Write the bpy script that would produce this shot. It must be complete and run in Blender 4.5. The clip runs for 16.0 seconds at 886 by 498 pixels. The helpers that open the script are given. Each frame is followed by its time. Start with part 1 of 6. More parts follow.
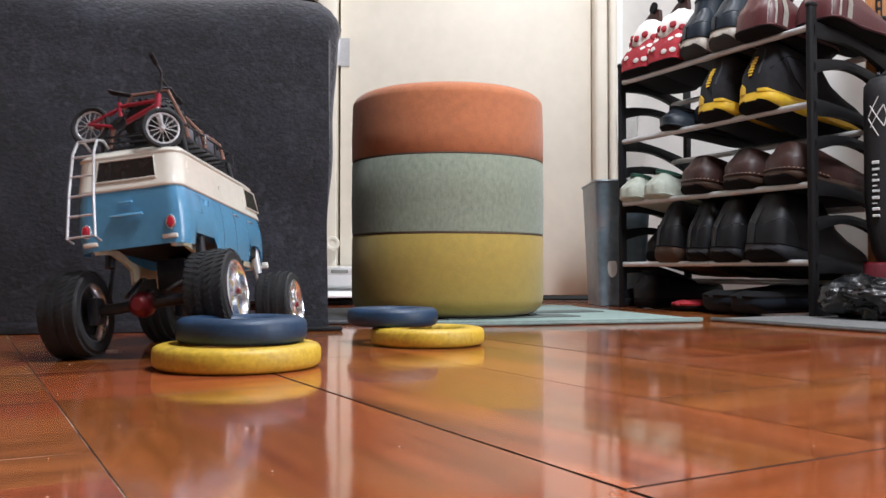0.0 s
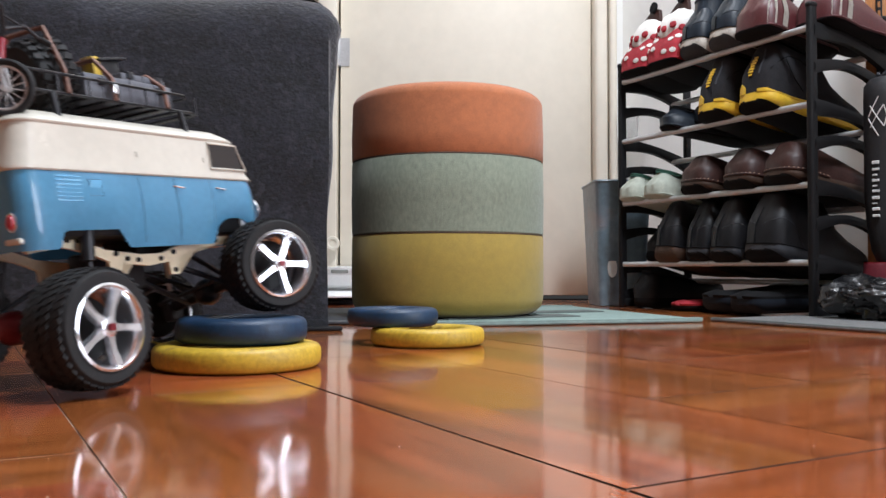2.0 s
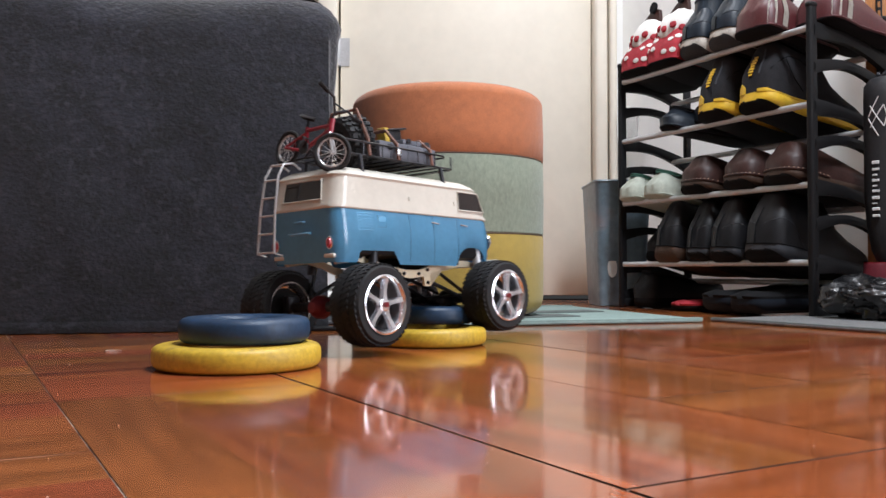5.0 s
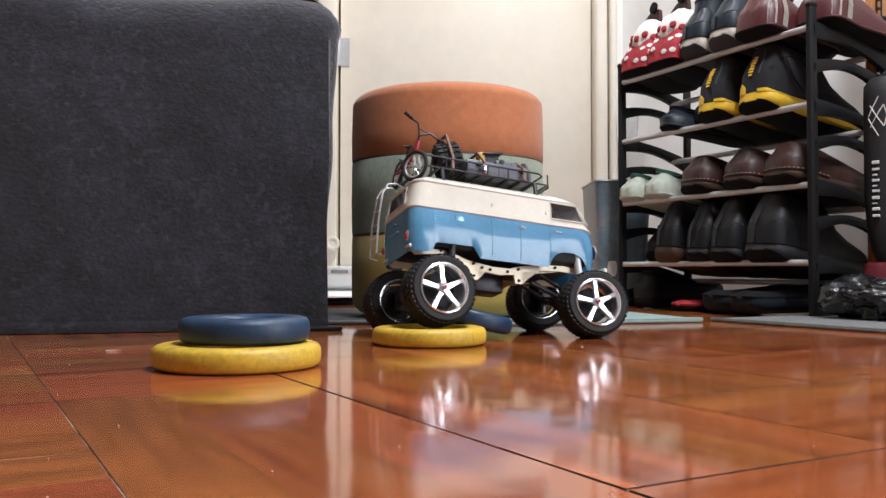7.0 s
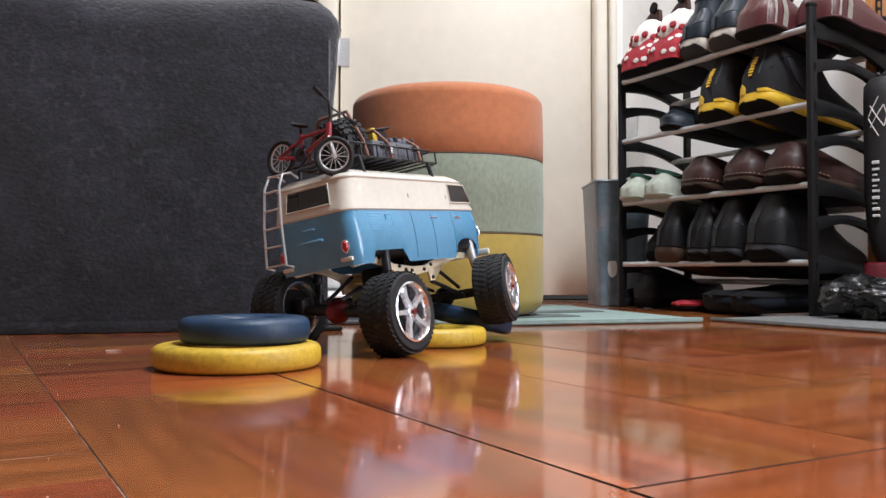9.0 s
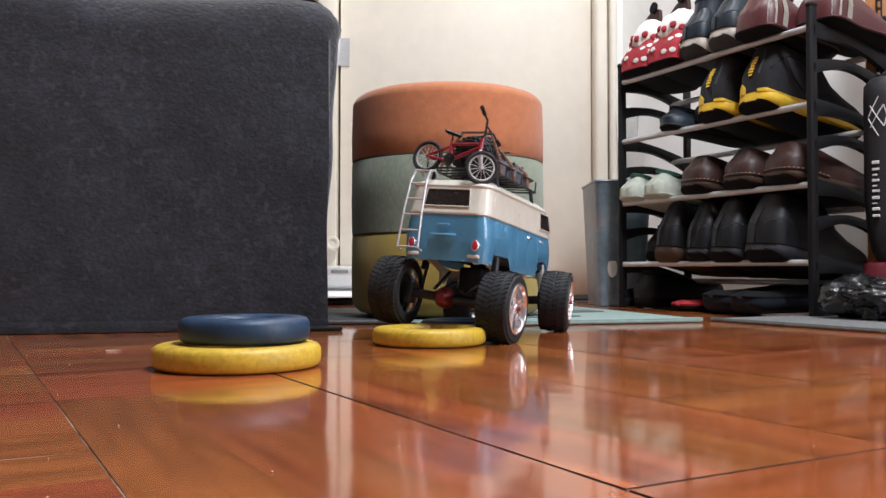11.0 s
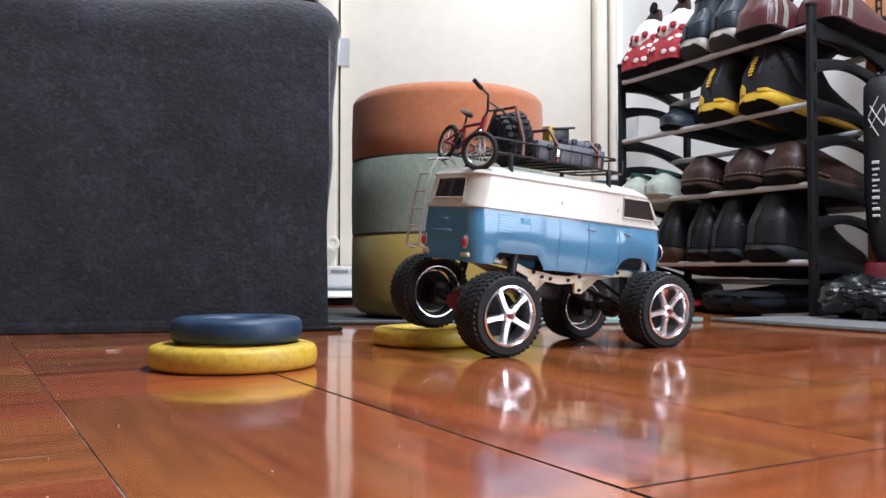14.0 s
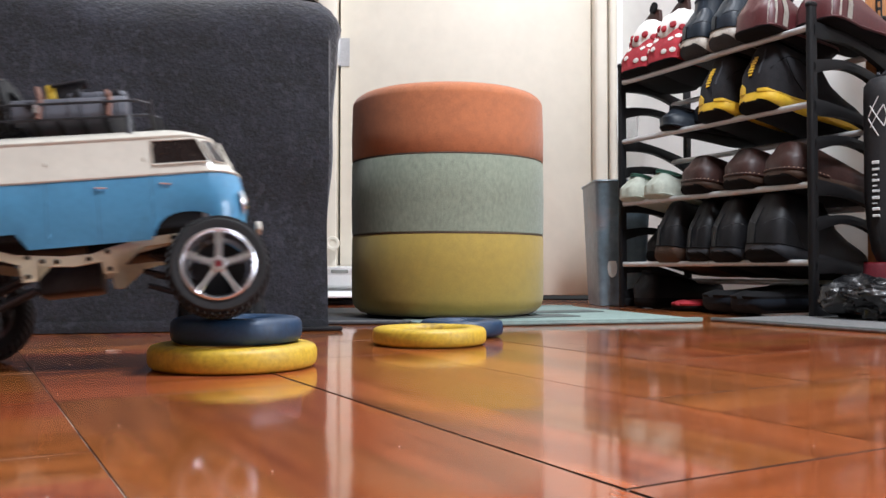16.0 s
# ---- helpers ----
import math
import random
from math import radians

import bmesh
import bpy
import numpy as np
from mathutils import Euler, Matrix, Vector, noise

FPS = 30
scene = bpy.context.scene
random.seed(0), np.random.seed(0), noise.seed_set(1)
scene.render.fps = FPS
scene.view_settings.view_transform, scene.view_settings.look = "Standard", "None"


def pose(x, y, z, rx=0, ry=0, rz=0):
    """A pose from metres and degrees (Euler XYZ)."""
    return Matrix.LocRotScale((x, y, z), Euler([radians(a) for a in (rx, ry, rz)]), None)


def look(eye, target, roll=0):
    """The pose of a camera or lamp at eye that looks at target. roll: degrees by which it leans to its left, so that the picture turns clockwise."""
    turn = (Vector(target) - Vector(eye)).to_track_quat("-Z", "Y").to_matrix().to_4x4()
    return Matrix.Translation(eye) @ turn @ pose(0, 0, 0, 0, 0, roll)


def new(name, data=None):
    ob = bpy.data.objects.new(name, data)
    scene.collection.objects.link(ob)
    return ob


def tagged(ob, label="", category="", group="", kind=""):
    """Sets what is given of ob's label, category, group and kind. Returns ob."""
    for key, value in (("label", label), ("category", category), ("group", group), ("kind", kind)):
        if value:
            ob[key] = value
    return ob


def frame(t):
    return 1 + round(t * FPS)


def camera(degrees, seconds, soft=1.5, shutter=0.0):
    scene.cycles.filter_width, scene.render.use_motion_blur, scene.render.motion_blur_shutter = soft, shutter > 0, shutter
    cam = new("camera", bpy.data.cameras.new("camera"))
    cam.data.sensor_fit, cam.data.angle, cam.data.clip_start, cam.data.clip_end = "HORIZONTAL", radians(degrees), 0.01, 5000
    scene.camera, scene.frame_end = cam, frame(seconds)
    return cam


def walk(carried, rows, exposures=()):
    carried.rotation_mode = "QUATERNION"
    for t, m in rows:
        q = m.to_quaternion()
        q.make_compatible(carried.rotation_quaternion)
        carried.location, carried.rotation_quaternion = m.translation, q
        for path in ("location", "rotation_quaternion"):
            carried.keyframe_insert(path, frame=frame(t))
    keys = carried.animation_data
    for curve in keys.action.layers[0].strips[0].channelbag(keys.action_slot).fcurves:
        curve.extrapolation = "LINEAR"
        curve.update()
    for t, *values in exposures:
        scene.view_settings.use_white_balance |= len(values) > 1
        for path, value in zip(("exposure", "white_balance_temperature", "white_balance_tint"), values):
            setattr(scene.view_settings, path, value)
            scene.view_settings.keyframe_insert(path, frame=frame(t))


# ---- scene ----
cam = camera(54.0, 16.0, shutter=0.5)
EYE = pose(0, 0, 0.0905, 91.38, 0, 0)
walk(cam, [(0, EYE), (16, EYE)], [(0, -0.24, 6500, 11), (2, -0.34, 6400, 10), (3, -0.42, 6450, 11), (4.5, -0.32, 6450, 11), (7, -0.27, 6650, 11), (9.5, -0.26, 6600, 11), (11.5, -0.2, 6550, 11), (12.5, -0.1, 6050, 10), (14.6, -0.14, 6050, 10), (16, -0.16, 6450, 11)])

# ---- light ----
world = bpy.data.worlds.new("room_air")
scene.world = world
world.use_nodes = True
world.node_tree.nodes["Background"].inputs[0].default_value = (0.95, 0.97, 1.0, 1)
world.node_tree.nodes["Background"].inputs[1].default_value = 0.05


def area(name, m, sx, sy, power, colour):
    d = bpy.data.lights.new(name, "AREA")
    d.shape, d.size, d.size_y, d.energy, d.color = "RECTANGLE", sx, sy, power, colour
    ob = new(name, d)
    ob.matrix_world = m
    return ob


area("ceiling_lamp_light", look((0.68, 0.42, 2.30), (0.25, 0.90, 0)), 0.45, 0.45, 87, (0.855, 0.918, 1.0))
area("hall_lamp_light", look((0.28, 1.95, 2.15), (0.30, 2.20, 0)), 0.25, 0.25, 19, (0.90, 0.94, 1.0))
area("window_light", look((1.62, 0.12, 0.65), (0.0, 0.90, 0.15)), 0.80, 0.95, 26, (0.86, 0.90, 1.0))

# ---- materials ----
def sep_in(nt, node):
    """The fraction of a piece's own random vector, as the value of a node."""
    fr, sx = nt.nodes.new("ShaderNodeVectorMath"), nt.nodes.new("ShaderNodeSeparateXYZ")
    fr.operation = "FRACTION"
    nt.links.new(fr.outputs[0], sx.inputs[0])
    nt.links.new(sx.outputs[1], node.inputs["Value"])
    return fr.inputs[0]


def material(name, colour, rough=0.5, metal=0.0, vary=0.15, scale=30.0, bump=0.0, bump_scale=200.0, coat=0.0,
             emit=None, stretch=(1, 1, 1), spec=0.5, sheen=0.0, stain=None, piece=0.0, alpha=1.0, transmission=0.0, depth=0.001, ripple=0.0, mottle=None):
    """Base colour broken by two noises, fine relief, and shifts from piece to piece."""
    mat = bpy.data.materials.new(name)
    mat.use_nodes = True
    nt = mat.node_tree
    b = nt.nodes["Principled BSDF"]
    link, make = nt.links.new, nt.nodes.new
    b.inputs["Roughness"].default_value = rough
    b.inputs["Metallic"].default_value = metal
    b.inputs["Specular IOR Level"].default_value = spec
    b.inputs["Coat Weight"].default_value = coat
    b.inputs["Coat Roughness"].default_value = 0.08
    b.inputs["Sheen Weight"].default_value = sheen
    b.inputs["Alpha"].default_value = alpha
    b.inputs["Transmission Weight"].default_value = transmission
    tc = make("ShaderNodeTexCoord")
    mp = make("ShaderNodeMapping")
    mp.inputs["Scale"].default_value = stretch
    if piece:
        info = make("ShaderNodeObjectInfo")
        spread = make("ShaderNodeVectorMath")
        spread.operation = "MULTIPLY"
        spread.inputs[1].default_value = (37.0, 53.0, 71.0)
        link(info.outputs["Random"], spread.inputs[0])
        link(spread.outputs[0], mp.inputs["Location"])
    link(tc.outputs["Object"], mp.inputs["Vector"])
    n1, n2 = make("ShaderNodeTexNoise"), make("ShaderNodeTexNoise")
    for n, s in ((n1, scale), (n2, scale * 6.3)):
        n.inputs["Scale"].default_value = s
        n.inputs["Detail"].default_value = 5
        link(mp.outputs[0], n.inputs["Vector"])
    add = make("ShaderNodeMath")
    add.operation = "ADD"
    link(n1.outputs["Fac"], add.inputs[0]), link(n2.outputs["Fac"], add.inputs[1])
    rng = make("ShaderNodeMapRange")
    rng.inputs["From Min"].default_value, rng.inputs["From Max"].default_value = 0.7, 1.3
    rng.inputs["To Min"].default_value, rng.inputs["To Max"].default_value = 1 - vary, 1 + vary
    link(add.outputs[0], rng.inputs["Value"])
    hsv = make("ShaderNodeHueSaturation")
    hsv.inputs["Color"].default_value = (*colour, 1)
    if piece:
        pr = make("ShaderNodeMapRange")
        pr.inputs["To Min"].default_value, pr.inputs["To Max"].default_value = 1 - piece, 1 + piece
        link(info.outputs["Random"], pr.inputs["Value"])
        mul = make("ShaderNodeMath")
        mul.operation = "MULTIPLY"
        link(rng.outputs[0], mul.inputs[0]), link(pr.outputs[0], mul.inputs[1])
        link(mul.outputs[0], hsv.inputs["Value"])
    else:
        link(rng.outputs[0], hsv.inputs["Value"])
    out = hsv.outputs[0]
    if stain:
        n3 = make("ShaderNodeTexNoise")
        n3.inputs["Scale"].default_value = stain[1]
        n3.inputs["Detail"].default_value = 6
        link(mp.outputs[0] if piece else tc.outputs["Object"], n3.inputs["Vector"])
        r3 = make("ShaderNodeMapRange")
        r3.inputs["From Min"].default_value, r3.inputs["From Max"].default_value = stain[2], stain[2] + 0.12
        link(n3.outputs["Fac"], r3.inputs["Value"])
        mix = make("ShaderNodeMix")
        mix.data_type = "RGBA"
        link(r3.outputs[0], mix.inputs["Factor"])
        link(out, mix.inputs[6])
        mix.inputs[7].default_value = (*stain[0], 1)
        out = mix.outputs[2]
    if mottle:
        nm, rm, mm = make("ShaderNodeTexNoise"), make("ShaderNodeMapRange"), make("ShaderNodeHueSaturation")
        nm.inputs["Scale"].default_value, nm.inputs["Detail"].default_value = mottle[0], 3
        link(mp.outputs[0] if piece else tc.outputs["Object"], nm.inputs["Vector"])
        rm.inputs["From Min"].default_value, rm.inputs["From Max"].default_value = 0.3, 0.7
        rm.inputs["To Min"].default_value, rm.inputs["To Max"].default_value = 1 - mottle[1], 1 + mottle[1]
        link(nm.outputs["Fac"], rm.inputs["Value"])
        link(rm.outputs[0], mm.inputs["Value"])
        if piece:
            hr = make("ShaderNodeMapRange")
            hr.inputs["To Min"].default_value, hr.inputs["To Max"].default_value = 0.492, 0.511
            link(spread.outputs[0], sep_in(nt, hr))
            link(hr.outputs[0], mm.inputs["Hue"])
        link(out, mm.inputs["Color"])
        out = mm.outputs[0]
    link(out, b.inputs["Base Color"])
    if bump:
        nb, bp = make("ShaderNodeTexNoise"), make("ShaderNodeBump")
        nb.inputs["Scale"].default_value, nb.inputs["Detail"].default_value = bump_scale, 4
        link(mp.outputs[0], nb.inputs["Vector"])
        bp.inputs["Strength"].default_value, bp.inputs["Distance"].default_value = bump, depth
        link(nb.outputs["Fac"], bp.inputs["Height"])
        link(bp.outputs[0], b.inputs["Normal"])
        if ripple:
            nr, br = make("ShaderNodeTexNoise"), make("ShaderNodeBump")
            nr.inputs["Scale"].default_value, nr.inputs["Detail"].default_value = 17, 1.5
            link(tc.outputs["Object"], nr.inputs["Vector"])
            br.inputs["Strength"].default_value, br.inputs["Distance"].default_value = 1.0, ripple
            link(nr.outputs["Fac"], br.inputs["Height"])
            link(br.outputs[0], bp.inputs["Normal"])
    rr = make("ShaderNodeMapRange")
    rr.inputs["To Min"].default_value, rr.inputs["To Max"].default_value = max(rough - 0.08, 0.02), min(rough + 0.08, 1)
    link(n1.outputs["Fac"], rr.inputs["Value"])
    link(rr.outputs[0], b.inputs["Roughness"])
    if emit:
        b.inputs["Emission Color"].default_value = (*emit[0], 1)
        b.inputs["Emission Strength"].default_value = emit[1]
    return mat


M_WOOD = material("varnished_parquet", (0.335, 0.090, 0.028), 0.105, vary=0.34, scale=1.5, stretch=(1, 8, 8), bump=0.02,
                  bump_scale=9, coat=0.35, piece=0.15, stain=((0.185, 0.045, 0.016), 1.9, 0.56), ripple=0.00048, mottle=(1.1, 0.22))
M_GAP = material("joint_dirt", (0.085, 0.042, 0.026), 0.9, vary=0.6, scale=60, stain=((0.42, 0.33, 0.26), 7, 0.52))
M_DOOR = material("cream_door_paint", (0.80, 0.74, 0.63), 0.42, vary=0.04, scale=4, bump=0.04, bump_scale=60)
M_WALL = material("white_wall_paint", (0.84, 0.83, 0.81), 0.7, vary=0.03, scale=5, bump=0.1, bump_scale=150)
# assumed mid tone for the unseen walls, set to weaken bounced light
M_BEIGE = material("unseen_wall_beige", (0.36, 0.33, 0.29), 0.75, vary=0.05, scale=5, bump=0.1, bump_scale=150)
M_CEIL = material("white_ceiling_paint", (0.82, 0.80, 0.77), 0.8, vary=0.03)
M_FELT = material("dark_grey_felt", (0.0087, 0.0093, 0.0140), 0.95, vary=0.85, scale=42, bump=0.9, bump_scale=170, sheen=0.28, stretch=(0.8, 0.8, 1.0),
                  stain=((0.020, 0.021, 0.029), 75, 0.54), depth=0.0022, mottle=(5, 0.45))
M_ORANGE = material("orange_woven_fabric", (0.415, 0.137, 0.052), 0.85, vary=0.14, scale=70, bump=0.5, bump_scale=900, sheen=0.2)
M_GREEN = material("sage_green_woven_fabric", (0.205, 0.236, 0.176), 0.88, vary=0.24, scale=190, bump=0.6, bump_scale=800, stretch=(1, 1, 0.5), sheen=0.2)
M_YELLOW = material("mustard_woven_fabric", (0.325, 0.228, 0.042), 0.85, vary=0.12, scale=70, bump=0.5, bump_scale=900, sheen=0.2)
M_PIPING = material("dark_seam_thread", (0.10, 0.07, 0.05), 0.8)
M_RING_Y = material("yellow_rubber", (0.52, 0.34, 0.03), 0.48, vary=0.22, scale=35, bump=0.15, bump_scale=300, stain=((0.24, 0.145, 0.03), 30, 0.60))
M_RING_B = material("blue_rubber", (0.009, 0.032, 0.072), 0.46, vary=0.25, scale=35, bump=0.15, bump_scale=300, stain=((0.012, 0.04, 0.10), 40, 0.6))
M_BLACK = material("black_plastic", (0.008, 0.008, 0.009), 0.50, vary=0.2, spec=0.22)
M_STEEL = material("grey_coated_steel_tube", (0.56, 0.56, 0.57), 0.32, metal=0.35, vary=0.1)
M_TYRE = material("black_tyre_rubber", (0.007, 0.007, 0.008), 0.75, vary=0.3, scale=60, bump=0.3, bump_scale=500)
M_CHROME = material("polished_chrome", (0.84, 0.86, 0.90), 0.18, metal=0.92, vary=0.08)
M_DARKMETAL = material("dark_gunmetal", (0.03, 0.03, 0.034), 0.4, metal=0.5, vary=0.3)
M_BLUE = material("sky_blue_gloss_paint", (0.125, 0.385, 0.62), 0.22, vary=0.07, scale=25, coat=1.0, stain=((0.11, 0.33, 0.50), 40, 0.66))
M_CREAM = material("cream_white_gloss_paint", (0.61, 0.58, 0.505), 0.24, vary=0.05, scale=25, coat=0.4)
M_BRASS = material("pale_gold_anodised_metal", (0.80, 0.72, 0.52), 0.38, metal=0.1, vary=0.1)
M_TINT = material("dark_tinted_window", (0.018, 0.013, 0.012), 0.10, vary=0.3, scale=20)
M_RED = material("red_gloss_plastic", (0.42, 0.012, 0.03), 0.28, vary=0.15, coat=0.4)
M_GREYCASE = material("grey_hard_plastic", (0.105, 0.110, 0.130), 0.42, vary=0.2, bump=0.1)
M_STRAP = material("brown_leather_strap", (0.17, 0.075, 0.05), 0.6, vary=0.25)
M_BIN = material("blue_grey_frosted_plastic", (0.18, 0.26, 0.32), 0.35, vary=0.25, scale=9, stain=((0.27, 0.28, 0.31), 9, 0.54), mottle=(5, 0.2))
M_SEAM = material("blue_panel_gap", (0.05, 0.17, 0.28), 0.6, vary=0.1)
M_DIFF = material("dark_red_anodised_metal", (0.17, 0.012, 0.018), 0.38, metal=0.3, vary=0.2)
M_BIKERED = material("deep_red_gloss_paint", (0.26, 0.010, 0.026), 0.3, vary=0.15, coat=0.4)

# ---- building tools ----
def bm_box(sx, sy, sz, m=None, bevel=0.0, seg=2, bm=None):
    bm = bm or bmesh.new()
    r = bmesh.ops.create_cube(bm, size=1, matrix=(m or Matrix()) @ Matrix.Diagonal((sx, sy, sz, 1)))
    if bevel:
        vs = set(r["verts"])
        es = [e for e in bm.edges if e.verts[0] in vs and e.verts[1] in vs]
        bmesh.ops.bevel(bm, geom=es, offset=bevel, segments=seg, profile=0.5, affect="EDGES")
    return bm


def bm_cyl(r, h, m=None, seg=24, r2=None, bevel=0.0, bm=None):
    bm = bm or bmesh.new()
    k = bmesh.ops.create_cone(bm, cap_ends=True, segments=seg, radius1=r, radius2=r if r2 is None else r2, depth=h, matrix=m or Matrix())
    if bevel:
        vs = set(k["verts"])
        es = [e for e in bm.edges if e.verts[0] in vs and e.verts[1] in vs and any(len(f.verts) > 4 for f in e.link_faces)]
        bmesh.ops.bevel(bm, geom=es, offset=bevel, segments=2, profile=0.5, affect="EDGES")
    return bm


def bm_lathe(profile, seg=48, m=None, bm=None, closed=False):
    """Turns (radius, z) round the z axis."""
    bm = bm or bmesh.new()
    m = m or Matrix()
    rings = []
    for r, z in profile:
        if r < 1e-6:
            rings.append([bm.verts.new(m @ Vector((0, 0, z)))])
        else:
            rings.append([bm.verts.new(m @ Vector((r * math.cos(2 * math.pi * i / seg), r * math.sin(2 * math.pi * i / seg), z))) for i in range(seg)])
    pairs = list(zip(rings, rings[1:] + ([rings[0]] if closed else [])))
    for a, b in pairs if closed else pairs[: len(rings) - 1]:
        for i in range(seg):
            j = (i + 1) % seg
            q = [a[i % len(a)], a[j % len(a)], b[j % len(b)], b[i % len(b)]]
            q = list(dict.fromkeys(q))
            if len(q) > 2:
                bm.faces.new(q)
    return bm


def bm_tube(points, r, seg=8, bm=None, closed=False):
    """A round bar along a line of points."""
    bm = bm or bmesh.new()
    pts = [Vector(p) for p in points]
    n, rings = len(pts), []
    up = None
    for i, p in enumerate(pts):
        a = pts[(i - 1) % n] if closed or i else p
        b = pts[(i + 1) % n] if closed or i < n - 1 else p
        t = (b - a).normalized()
        if up is None:
            up = t.orthogonal().normalized()
        up = (up - t * up.dot(t)).normalized()
        s = t.cross(up)
        rr = r[i] if isinstance(r, (list, tuple)) else r
        rings.append([bm.verts.new(p + rr * (math.cos(2 * math.pi * k / seg) * up + math.sin(2 * math.pi * k / seg) * s)) for k in range(seg)])
    for a, b in zip(rings, rings[1:] + rings[:1]) if closed else zip(rings, rings[1:]):
        for k in range(seg):
            bm.faces.new((a[k], a[(k + 1) % seg], b[(k + 1) % seg], b[k]))
    if not closed:
        bm.faces.new(rings[0][::-1]), bm.faces.new(rings[-1])
    return bm


def bm_loft(sections, bm=None, cap=True):
    """Skins rings of points, one after another."""
    bm = bm or bmesh.new()
    rings = [[bm.verts.new(p) for p in s] for s in sections]
    n = len(rings[0])
    for a, b in zip(rings, rings[1:]):
        for k in range(n):
            bm.faces.new((a[k], a[(k + 1) % n], b[(k + 1) % n], b[k]))
    if cap:
        bm.faces.new(rings[0][::-1]), bm.faces.new(rings[-1])
    return bm


def mesh_of(name, bm, mats, smooth=40):
    bmesh.ops.recalc_face_normals(bm, faces=bm.faces)
    me = bpy.data.meshes.new(name)
    bm.to_mesh(me)
    bm.free()
    for m in mats if isinstance(mats, (list, tuple)) else [mats]:
        me.materials.append(m)
    if smooth:
        me.polygons.foreach_set("use_smooth", [True] * len(me.polygons))
        me.set_sharp_from_angle(angle=radians(smooth))
    return me


def thing(name, label, category, m=None, group="", bm=None, mats=None, kind=""):
    """A top-level thing: an Empty at its base, or one mesh."""
    ob = new(name, mesh_of(name, bm, mats) if bm else None)
    ob.matrix_world = m or Matrix()
    return tagged(ob, label, category, group, kind)


def part(name, bm, mat, parent, label="", m=None, smooth=40):
    ob = new(name, mesh_of(name, bm, mat, smooth))
    ob.parent = parent
    if m:
        ob.matrix_basis = m
    if label:
        ob["label"] = label
    return ob


def piece(name, me, parent, m):
    ob = new(name, me)
    ob.parent, ob.matrix_basis = parent, m
    return ob


def structure(name, bm, mat, label):
    ob = new(name, mesh_of(name, bm, mat, 30))
    return tagged(ob, label, "", "", "structure")


# ---- the room ----
X0, X1, Y0, Y1, ZC = -2.2, 1.50, -2.2, 2.62, 2.5
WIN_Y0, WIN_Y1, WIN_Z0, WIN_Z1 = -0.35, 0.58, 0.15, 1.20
structure("floor", bm_box(X1 - X0 + 0.3, Y1 - Y0 + 0.3, 0.1, pose((X0 + X1) / 2, (Y0 + Y1) / 2, -0.0509)), M_GAP, "dark joint bed under varnished herringbone parquet")
structure("ceiling", bm_box(X1 - X0 + 0.3, Y1 - Y0 + 0.3, 0.1, pose((X0 + X1) / 2, (Y0 + Y1) / 2, ZC + 0.05)), M_CEIL, "plain white painted ceiling")
structure("wall_south", bm_box(X1 - X0 + 0.3, 0.12, ZC, pose((X0 + X1) / 2, Y0 - 0.06, ZC / 2)), M_BEIGE, "unseen wall closing the room, beige to cut bounced light")
structure("wall_west", bm_box(0.12, Y1 - Y0, ZC, pose(X0 - 0.06, (Y0 + Y1) / 2, ZC / 2)), M_BEIGE, "unseen wall closing the room, beige to cut bounced light")
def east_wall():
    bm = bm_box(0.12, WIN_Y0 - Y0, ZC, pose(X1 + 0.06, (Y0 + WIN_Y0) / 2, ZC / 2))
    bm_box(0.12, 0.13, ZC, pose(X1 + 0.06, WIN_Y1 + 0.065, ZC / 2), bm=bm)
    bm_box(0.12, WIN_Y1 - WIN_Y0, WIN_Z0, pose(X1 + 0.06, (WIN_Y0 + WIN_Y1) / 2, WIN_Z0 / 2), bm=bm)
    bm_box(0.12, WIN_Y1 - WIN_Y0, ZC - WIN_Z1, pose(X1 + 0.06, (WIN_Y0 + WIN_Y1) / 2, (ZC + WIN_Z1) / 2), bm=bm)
    structure("wall_east", bm, M_BEIGE, "unseen wall, beige to cut bounced light, with a low window opening")


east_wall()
structure("wall_north", bm_box(1.75, 0.12, ZC, pose(-0.313 - 0.06 - 0.875, Y1 + 0.06, ZC / 2)), M_WALL, "white painted wall beside the cream door")
structure("wall_north_right", bm_box(0.10, 0.12, ZC, pose(0.515, Y1 + 0.06, ZC / 2)), M_WALL, "narrow white wall strip beside the cream door")
structure("wall_above_door", bm_box(0.85, 0.12, ZC - 2.07, pose(0.06, Y1 + 0.06, 2.07 + (ZC - 2.07) / 2)), M_WALL, "white wall over the cream door")
RACK_DIR = Vector((0.457, -0.8895, 0)).normalized()
RACK_IN = Vector((0.8895, 0.457, 0)).normalized()
RACK_TURN = math.degrees(math.atan2(RACK_DIR.y, RACK_DIR.x))
wall_mid = Vector((0.545, 2.62, ZC / 2)) + RACK_DIR * 1.06 + RACK_IN * 0.06
structure("wall_diagonal", bm_box(2.12, 0.12, ZC, pose(*wall_mid, 0, 0, RACK_TURN)), M_WALL, "white painted wall behind the shoe rack")


# added out of view: blocks the window light from the rack's right end
structure("shading_pier", bm_box(0.34, 0.10, ZC, pose(1.175, 1.030, ZC / 2, 0, 0, RACK_TURN + 90)), M_WALL, "unseen white pier added to shade the wall behind the rack")


